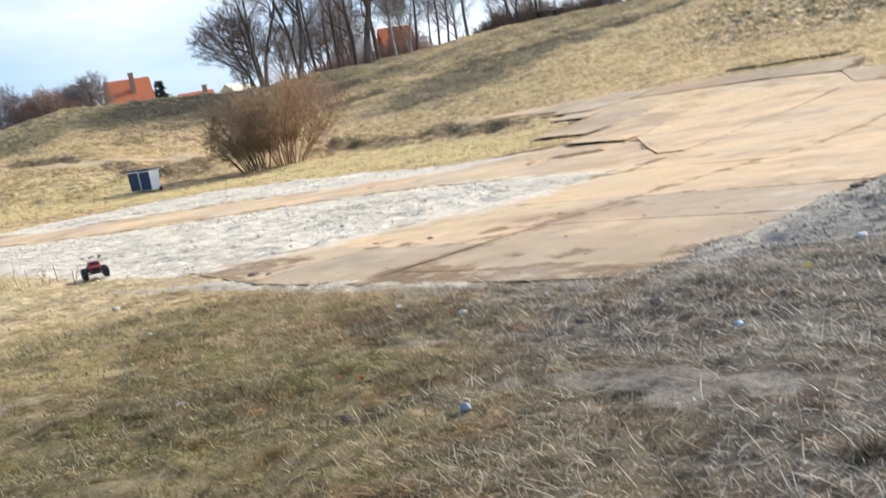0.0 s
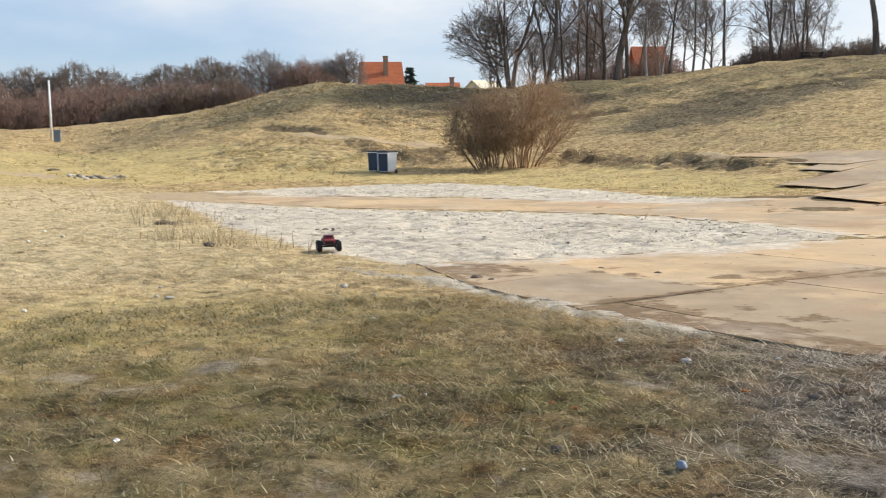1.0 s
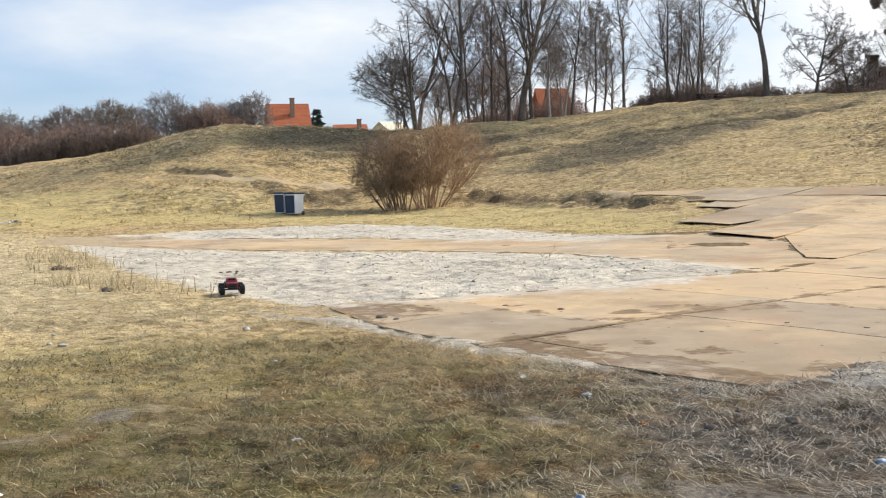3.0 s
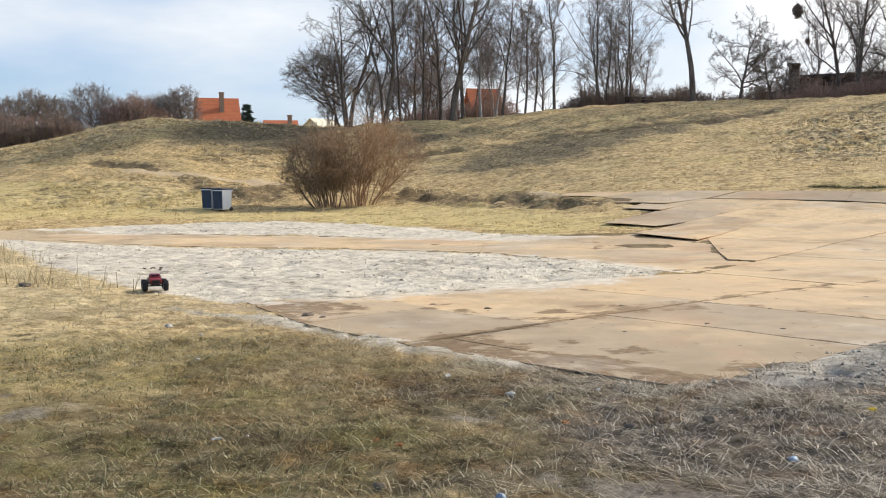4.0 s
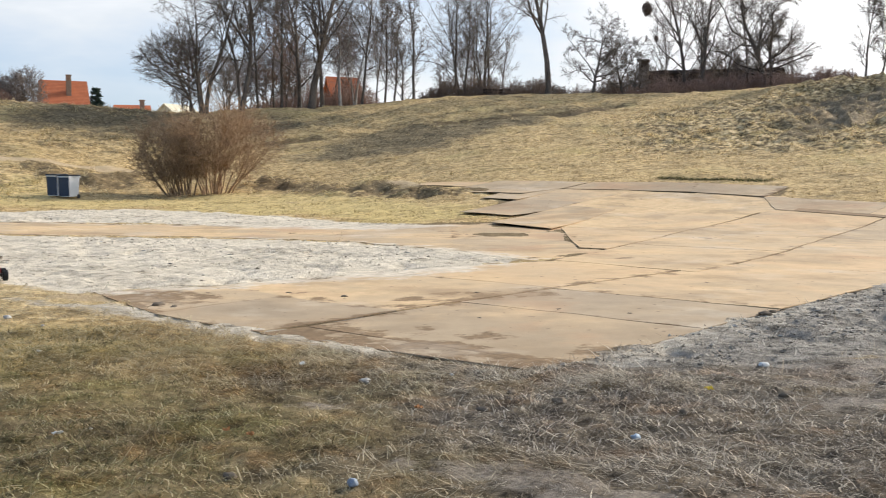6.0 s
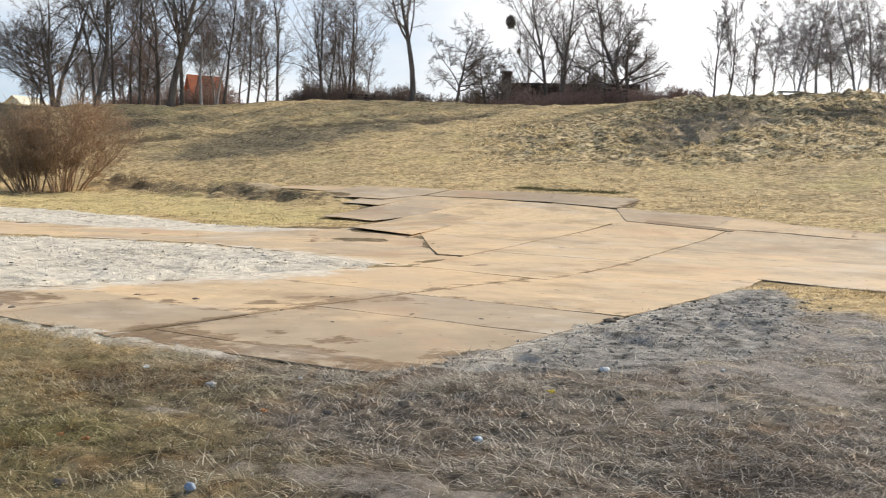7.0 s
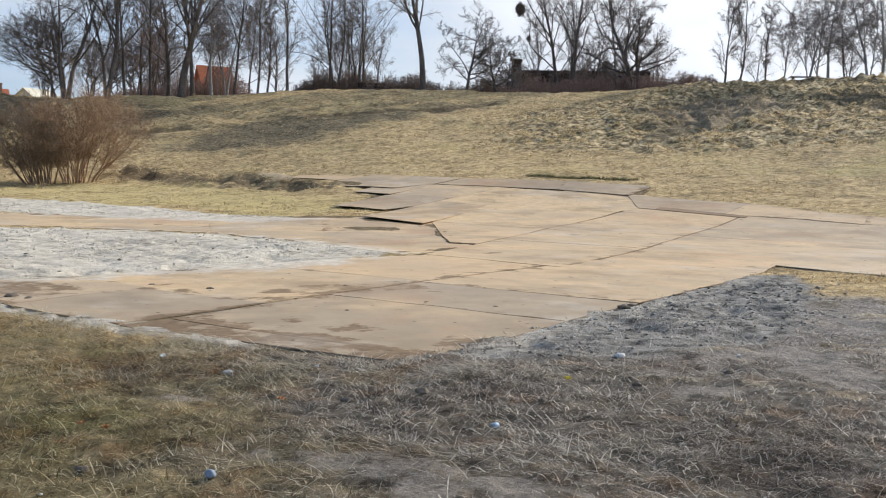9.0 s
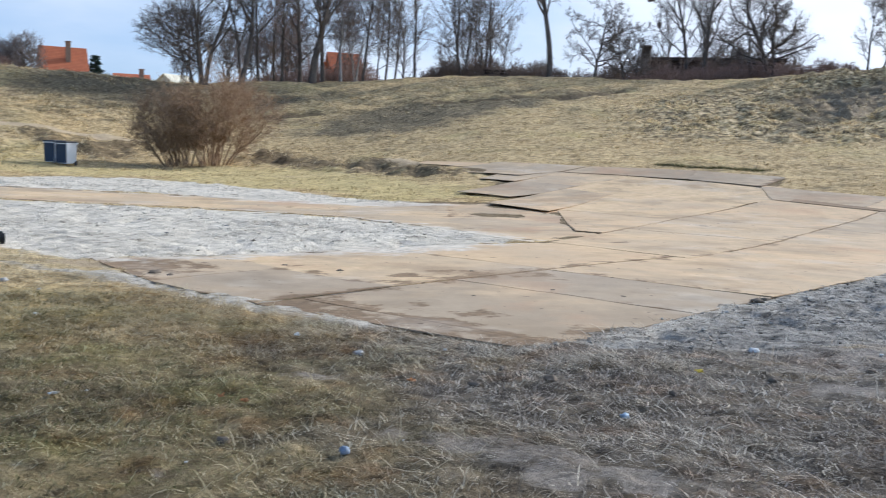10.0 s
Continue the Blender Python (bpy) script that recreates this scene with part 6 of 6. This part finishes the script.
def build_litter():
    lump("can", 1.85, 5.75, (.03, .021, .019), PALE_BLUE, "crushed pale blue drinks can in the dead grass", "can", 1, 1.0, 0.25, "crushed cans", 20)
    lump("can", 0.13, 4.88, (.026, .023, .024), CAN_GREY, "crushed blue-grey drinks can standing in grass", "can", 2, 1.0, 0.15, "crushed cans")
    lump("stone", 3.5, 7.62, (.045, .032, .028), STONE_WHITE, "chalky white rounded stone half sunk in sandy grass", "stone", 3, .8, .3, "stones")
    lump("stone", -3.33, 10.8, (.042, .034, .03), STONE, "pale rounded stone half sunk in sandy grass", "stone", 4, .8, .3, "stones")
    lump("stone", -5.04, 9.93, (.05, .035, .018), STONE, "flat pale stone in the grass", "stone", 5, .8, .3, "stones")
    lump("stone", -5.3, 10.15, (.028, .022, .02), STONE, "small white stone in the grass", "stone", 6, .8, .3, "stones")
    lump("stone", 0.28, 7.4, (.04, .03, .025), STONE, "small white stone in the grass", "stone", 7, .8, .3, "stones")
    scrap("leaf", 2.7, 6.75, (.026, .022), YELLOW, "yellow fallen leaf standing in dead grass", "leaf", 1, 30, .03)
    scrap("leaf", 0.6, 6.45, (.03, .02), ORANGE, "orange-brown fallen leaf in dead grass", "leaf", 2, 60, .025)
    scrap("leaf", -0.45, 5.9, (.022, .015), ORANGE, "orange-brown fallen leaf in dead grass", "leaf", 3, 10, .02)
    scrap("leaf", -0.6, 6.02, (.02, .014), ORANGE, "reddish-brown fallen leaf in the turf", "leaf", 8, 10, .02)
    for k, (x, y, q) in enumerate([(1.04, 6.51, .035), (1.56, 6.53, .04), (1.3, 6.9, .03), (2.3, 6.15, .03), (-0.5, 5.2, .03), (3.2, 6.6, .035), (4.1, 6.9, .03)]):
        lump("clod", x, y, (q * 1.3, q, q * .8), CLOD, "dark clod of earth among the dead grass", "clod", 160 + k, .8, .45, "clods in the turf", 33 * k)
    scrap("paper_scrap", -1.58, 6.02, (.028, .018), WHITE_PAINT, "torn scrap of white paper in the grass", "paper", 4, 30, .02)
    scrap("paper_scrap", -2.9, 4.9, (.02, .013), WHITE_PAINT, "torn scrap of white paper in the grass", "paper", 5, 80, .02)
    scrap("paper_scrap", -0.2, 8.0, (.03, .02), WHITE_PAINT, "torn scrap of white paper in the grass", "paper", 6, 80, .02)
    for k, (x, y, r) in enumerate(SPECKS):
        lump("stone", x, y, (r * .85, r * .7, r * .6), STONE_WHITE if k % 3 else STONE, "small pale pebble lying in the turf", "stone", 140 + k, .8, .3, "pebbles", 50 * k)
    # a low row of stones on the grass to the left
    rng = np.random.default_rng(81)
    for k in range(38):
        b, d = -31.4 + 2.9 * (k + rng.uniform(0, 1)) / 38, 47.5 + rng.normal(0, .5)
        x, y = polar(b, d)
        s = rng.uniform(.035, .095)
        lump("stone", x, y, (s * 1.4, s, s), STONE_DARK if rng.uniform() < .6 else STONE, "grey field stone in a low row on the grass", "stone", 20 + k, .8, .3, "row of stones", rng.uniform(0, 180))
    # clods on and beside the sand
    for k, (x, y, s) in enumerate([(-5.9, 18.3, .04), (-6.1, 18.42, .025), (-5.72, 18.2, .028), (-5.78, 18.42, .03), (4.75, 10.35, .05), (4.9, 10.5, .035), (-9.9, 19.6, .12), (-9.6, 19.5, .08), (-7.0, 15.4, .08), (1.9, 12.6, .025), (2.6, 11.0, .025), (1.6, 10.4, .03), (3.3, 10.6, .025), (0.2, 12.4, .03), (-0.5, 12.8, .03), (-1.95, 11.8, .06), (-1.75, 11.62, .04)]):
        lump("clod", x, y, (s * 1.5, s, s * .7), CLOD, "dark clod of earth lying on the sand", "clod", 60 + k, .8, .4, "clods", 40 * k)
    lump("clod", -28.9, 46.0, (.36, .2, .09), CLOD, "dark clod of torn turf on the grass", "clod", 59, .8, .3, "clods")
    for k in range(14):
        b, d = rng.uniform(-30, 12), rng.uniform(15, 23)
        x, y = polar(b, d)
        if zone(SAND[:1], np.array([x]), np.array([y]), .2)[0] > .9:
            s = rng.uniform(.01, .026)
            lump("clod", x, y, (s * 1.8, s, s * .6), STONE if k % 3 else STONE_DARK, "small lump of earth on the grey sand", "clod", 90 + k, .8, .4, "clods", 37 * k)


build_litter()


# ---- crumbs of earth and sand ----
def build_crumbs():
    """Thousands of small eight-sided lumps strewn over the sand."""
    rng = np.random.default_rng(97)
    x, y = scatter(rng, 19000, 7.5, 37, 1.4, 34)
    dx, dy = scatter(rng, 26000, 7.4, 16, 1.4, 44)
    wet = zone(DAMP, dx, dy, 0.4) > 0.5
    x, y = np.concatenate([x, dx[wet]]), np.concatenate([y, dy[wet]])
    ok = (rng.uniform(0, 1, len(x)) < zone(SAND, x, y, 0.5) * np.clip(0.55 + 0.8 * rough(x, y, 1.6, 3, 99), 0.08, 1)) & (zone(COVERED, x, y, 0.1) < 0.3)
    x, y = x[ok], y[ok]
    n = len(x)
    size = rng.uniform(.005, .016, n) * np.clip(np.hypot(x, y) / 16, 0.7, 1.3) * np.where(rng.uniform(0, 1, n) < 0.06, 2.2, 1) * np.where((x > 0) & (np.hypot(x, y) < 16) & (rng.uniform(0, 1, n) < .3), 1.9, 1)
    size = np.minimum(size, .026)
    tip = np.array([[1, 0, 0], [0, 1, 0], [-1, 0, 0], [0, -1, 0], [0, 0, 1], [0, 0, -1]], float)
    a = rng.uniform(0, 6.28, n)
    p = tip[None] * rng.uniform(.6, 1.5, (n, 6, 1)) * np.array([1.3, 1.0, 0.7])
    c, s = np.cos(a)[:, None], np.sin(a)[:, None]
    p = np.stack([p[..., 0] * c - p[..., 1] * s, p[..., 0] * s + p[..., 1] * c, p[..., 2]], -1) * size[:, None, None]
    p = p + np.stack([x, y, height(x, y) + size * 0.3], -1)[:, None]
    faces = np.array([[0, 1, 4, 4], [1, 2, 4, 4], [2, 3, 4, 4], [3, 0, 4, 4], [1, 0, 5, 5], [2, 1, 5, 5], [3, 2, 5, 5], [0, 3, 5, 5]])[:, :3]
    tris = (np.arange(n)[:, None, None] * 6 + faces[None]).reshape(-1, 3)
    me = bpy.data.meshes.new("crumbs")
    me.from_pydata(p.reshape(-1, 3).tolist(), [], tris.tolist())
    me.materials.append(CRUMBS)
    give(me, "damp", np.repeat(zone(DAMP, x, y, 0.6), 6))
    return tagged(new("crumbs", me), "small crumbs of dry earth strewn over the grey sand", "crumbs", kind="stuff")


# ---- grass ----
def blades(name, x, y, length, width, rise, droop, turn, mat, label, segs=2, bend=0.0):
    """Bent grass blades with their roots at x, y. rise: the angle at which a blade starts; droop: how far it bends over; bend: how far it swings round."""
    n = len(x)
    z = height(x, y) - 0.004
    swing = bend * (((x * 7919.0 + y * 104729.0) % 2.0) - 1.0)
    rows, p, ang, way = [], np.stack([x, y, z], -1), rise, turn
    for k in range(segs + 1):
        side = np.stack([-np.sin(way), np.cos(way), np.zeros(n)], -1)
        w = width * (1 - 0.7 * k / segs)
        rows += [p - side * w[:, None] / 2, p + side * w[:, None] / 2]
        step = (length / segs)[:, None]
        p = p + step * np.stack([np.cos(way) * np.cos(ang), np.sin(way) * np.cos(ang), np.sin(ang)], -1)
        ang, way = ang - droop / segs, way + swing / segs
    k = 2 * (segs + 1)
    verts = np.stack(rows, 1).reshape(-1, 3)
    base = np.arange(n)[:, None] * k
    quads = np.concatenate([base + np.array([[2 * q, 2 * q + 1, 2 * q + 3, 2 * q + 2]]) for q in range(segs)])
    me = quick_mesh(name, verts, quads, mat)
    give(me, "live", np.repeat(zone(LIVE, x, y, 1.5), k))
    give(me, "ash", np.repeat(ashen(x, y), k))
    give(me, "near", np.repeat(closeness(x, y), k))
    return tagged(new(name, me), label, "grass", kind="stuff")


def scatter(rng, count, near, far, power=1.0, wide=46.0):
    b = np.radians(rng.uniform(-wide, wide, count))
    d = (near ** power + rng.uniform(0, 1, count) * (far ** power - near ** power)) ** (1 / power)
    return np.sin(b) * d, np.cos(b) * d


def keep_off(rng, x, y, sand_left=0.0):
    hard = np.maximum.reduce([zone(COVERED, x, y, 0.08), zone(TRAIL, x, y, 0.25), 0.9 * zone((TAN[0], *TAN[2:]), x, y, 0.3), 0.8 * zone(BARE, x, y, 0.5) * rng.uniform(0, 1, len(x))])
    soft = zone(SAND, x, y, 0.3) * (1 - sand_left) * (1 - 0.22 * zone(DAMP, x, y, 0.5))
    ok = (hard < 0.4) & (rng.uniform(0, 1, len(x)) > soft)
    return x[ok], y[ok]


def build_grass():
    rng = np.random.default_rng(91)
    # short dead turf close by, matted and tangled
    x, y = scatter(rng, 200000, 2.7, 10.5, 1.35, 44)
    x, y = keep_off(rng, x, y, 0.12)
    ok = rng.uniform(-1.2, 1.2, len(x)) < 1.6 * tufts(x, y) + 0.2 - 0.25 * ashen(x, y) - 0.3 * np.clip((x - 2.5) / 3, 0, 1)
    x, y = x[ok], y[ok]
    n = len(x)
    far = np.hypot(x, y)
    blades("turf", x, y, rng.uniform(.02, .085, n), rng.uniform(.0028, .0066, n) * (0.7 + far / 10), rng.uniform(.0, .9, n), rng.uniform(.0, 1.5, n), rng.uniform(0, 6.28, n), STRAW, "short matted dead winter turf with some green", 2, 1.2)
    # long straw that has been blown over
    x, y = scatter(rng, 75000, 2.7, 14, 1.4, 44)
    x, y = keep_off(rng, x, y, 0.03)
    ok = rng.uniform(-1.1, 1.1, len(x)) < 1.3 * tufts(x, y) - 0.1 + 0.35 * np.clip(x / 2, -1, 1) - 0.3 * np.clip((x - 2.5) / 3, 0, 1)
    x, y = x[ok], y[ok]
    n = len(x)
    long = rng.uniform(0, 1, n) ** 2.2
    blades("straw", x, y, .05 + .17 * long, rng.uniform(.0045, .0105, n), rng.uniform(.0, .7, n), rng.uniform(.1, 1.3, n), 3.4 + 2.2 * rough(x, y, 0.5, 2, 87) + rng.normal(0, 1.0, n), PALE_STRAW, "long pale straw blown flat over the turf", 4, 1.5)
    # the turf farther off
    x, y = scatter(rng, 120000, 10, 27, 1.2)
    x, y = keep_off(rng, x, y, 0.0)
    thick = rough(x, y, 1.2, 3, 78)
    ok = rng.uniform(-1.2, 1.2, len(x)) < thick + 0.3
    x, y = x[ok], y[ok]
    n = len(x)
    far = np.hypot(x, y)
    bright = rng.uniform(0, 1, n) < zone(GOLD, x, y, 2.5) + 0.15
    for mat, ok, label in ((STRAW, ~bright, "dead winter turf round the sand"), (PALE_STRAW, bright, "bleached golden turf beside the sand")):
        k = ok.sum()
        blades("turf", x[ok], y[ok], rng.uniform(.04, .14, k), rng.uniform(.007, .013, k) * (far[ok] / 14), rng.uniform(.0, .35, k), rng.uniform(.0, .7, k), rng.uniform(0, 6.28, k), mat, label)
    # drifts of flattened pale straw before the mats and by the sand
    x, y = [], []
    for cx, cy, k, sx, sy in [(-1.4, 8.8, 1300, .9, .22), (-3.0, 9.9, 1100, 1.0, .3), (-0.2, 7.6, 700, .7, .2), (-1.5, 10.2, 900, .5, .35), (-0.6, 9.2, 900, .4, .3), (-2.6, 11.2, 700, .5, .35), (-0.7, 8.2, 1300, .6, .3), (0.3, 8.1, 1000, .5, .25), (0.9, 7.6, 1000, .5, .2), (1.9, 7.1, 900, .5, .15), (2.7, 7.2, 500, .5, .15), (3.0, 6.9, 600, .8, .25), (1.6, 5.2, 700, .7, .25), (3.2, 5.1, 500, .6, .3), (-2.6, 9.6, 700, .9, .4), (-6.5, 13.2, 1500, 1.6, .8), (-9.5, 14.5, 1500, 2.2, 1.2), (-9.0, 17.0, 900, 1.2, .9), (-11.5, 20, 900, 1.4, 1.4), (6.5, 7.0, 700, 1.4, .4), (-4.2, 12.3, 500, .7, .4), (-2.3, 8.5, 1000, 1.3, .22), (-4.4, 8.8, 700, 1.0, .25), (-5.5, 11.6, 900, 1.2, .4), (6.8, 9.3, 500, 1.3, .8), (8.2, 9.6, 400, .9, .8), (5.0, 8.3, 250, .8, .3)]:
        x.append(cx + rng.normal(0, sx, k))
        y.append(cy + rng.normal(0, sy, k))
    x, y = keep_off(rng, np.concatenate(x), np.concatenate(y), 0.3)
    n = len(x)
    grow = np.clip(np.hypot(x, y) / 9, 0.8, 1.6)
    blades("straw", x, y, rng.uniform(.1, .28, n), rng.uniform(.004, .009, n) * grow, rng.uniform(.0, .4, n), rng.uniform(.0, .7, n), 3.3 + 2.0 * rough(x, y, 0.5, 2, 89) + rng.normal(0, .8, n), PALE_STRAW, "drifts of pale flattened straw", 3)
    # upright tufts at the sand's left edge
    x, y = [], []
    for cx, cy, k, s in [(-12.3, 23.6, 160, .8), (-11.0, 22.0, 200, .4), (-7.9, 16.5, 170, .35), (-6.9, 15.7, 130, .3), (-5.9, 15.1, 60, .5), (-9.6, 19.8, 160, .5), (-14.5, 14.5, 400, .7), (-13.6, 15.0, 200, .5)]:
        x.append(cx + rng.normal(0, s, k))
        y.append(cy + rng.normal(0, s * .7, k))
    x, y = keep_off(rng, np.concatenate(x), np.concatenate(y), 0.6)
    n = len(x)
    blades("tall_grass", x, y, rng.uniform(.1, .36, n), rng.uniform(.010, .018, n), rng.uniform(.7, 1.5, n), rng.uniform(.1, .9, n), rng.uniform(0, 6.28, n), PALE_STRAW, "upright tufts of pale dry grass beside the sand", 3)
    # single pale stalks, and one green weed
    x, y = scatter(rng, 260, 3.2, 9.5, 1.5, 40)
    x, y = keep_off(rng, x, y)
    n = len(x)
    blades("stalks", x, y, rng.uniform(.07, .2, n), rng.uniform(.004, .007, n), rng.uniform(.6, 1.5, n), rng.uniform(.0, .9, n), rng.uniform(0, 6.28, n), PALE_STRAW, "single pale stalks standing up from the turf", 4, 0.8)
    x, y = 1.56 + rng.normal(0, .06, 260), 3.5 + rng.normal(0, .06, 260)
    blades("weed", x, y, rng.uniform(.04, .11, 260), rng.uniform(.005, .009, 260), rng.uniform(.3, 1.4, 260), rng.uniform(.3, 1.4, 260), rng.uniform(0, 6.28, 260), WEED, "small olive-green weed in the grey turf", 3, 1.0)
    # low weeds in front of the mats on the right
    x, y = 10.9 + rng.normal(0, 1.1, 2600), 12.7 + rng.normal(0, .45, 2600)
    x, y = keep_off(rng, x, y - 0.28 * (x - 10.9), 0.9)
    n = len(x)
    blades("weeds", x, y, rng.uniform(.03, .12, n), rng.uniform(.006, .014, n), rng.uniform(.1, 1.1, n), rng.uniform(.1, 1.2, n), rng.uniform(0, 6.28, n), HILL_STRAW, "low brown weeds along the edge of the mats", 2)
    # a dark strip of weeds above the far mats
    x = rng.uniform(0, 1, 2600)
    x, y = 12.7 + 3.2 * x + rng.normal(0, .12, 2600), 37.5 - 2.75 * x + rng.normal(0, .2, 2600)
    n = len(x)
    blades("weeds", x, y, rng.uniform(.05, .15, n), rng.uniform(.012, .025, n), rng.uniform(.0, 1.0, n), rng.uniform(.1, 1.2, n), rng.uniform(0, 6.28, n), WEED, "dark green-brown weeds along the upper edge of the mats", 2)
    # coarse tussocks that stand up from the banks
    cx, cy = scatter(rng, 21000, 42, 80, 1.5, 47)
    want = 0.9 * zone(TUFTY, cx, cy, 2.0) + 0.06 + 0.3 * zone(BARE, cx, cy, 1.0)
    want = want * np.clip(0.6 + 0.9 * rough(cx, cy * 1.4, 2.2, 3, 85), 0, 1)
    ok = rng.uniform(0, 1, len(cx)) < want
    cx, cy = keep_off(rng, cx[ok], cy[ok])
    k = 20
    n = len(cx) * k
    big = np.repeat(rng.uniform(.5, 1.25, len(cx)) * np.where(cx < 0, 1.35, 1.0), k)
    out = rng.uniform(0, 6.28, n)
    off = rng.uniform(0, .22, n) * big
    x, y = np.repeat(cx, k) + np.cos(out) * off, np.repeat(cy, k) + np.sin(out) * off
    blades("tussocks", x, y, rng.uniform(.09, .27, n) * big, rng.uniform(.014, .034, n), rng.uniform(.15, 1.1, n), rng.uniform(.3, 1.6, n), out + rng.normal(0, .5, n), BANK_STRAW, "coarse dry tussocks standing on the eroded bank", 2)
    # straw laid flat over the hillside
    cx, cy = scatter(rng, 23000, 27, 82, 1.5, 47)
    lush = rough(cx, cy * 1.3, 1.8, 4, 83, 0.7)
    ok = rng.uniform(-1.2, 1.1, len(cx)) < lush - 0.9 * zone(SHADE_AND_BANK, cx, cy, 2.5)
    cx, cy = keep_off(rng, cx[ok], cy[ok])
    k = 13
    n = len(cx) * k
    x, y = np.repeat(cx, k) + rng.normal(0, .3, n), np.repeat(cy, k) + rng.normal(0, .2, n)
    blades("tussocks", x, y, rng.uniform(.05, .15, n), rng.uniform(.012, .024, n), rng.uniform(.0, .7, n), rng.uniform(.0, .8, n), rng.uniform(0, 6.28, n), HILL_STRAW, "dry straw tussocks over the hillside", 1)


build_grass()
build_crumbs()
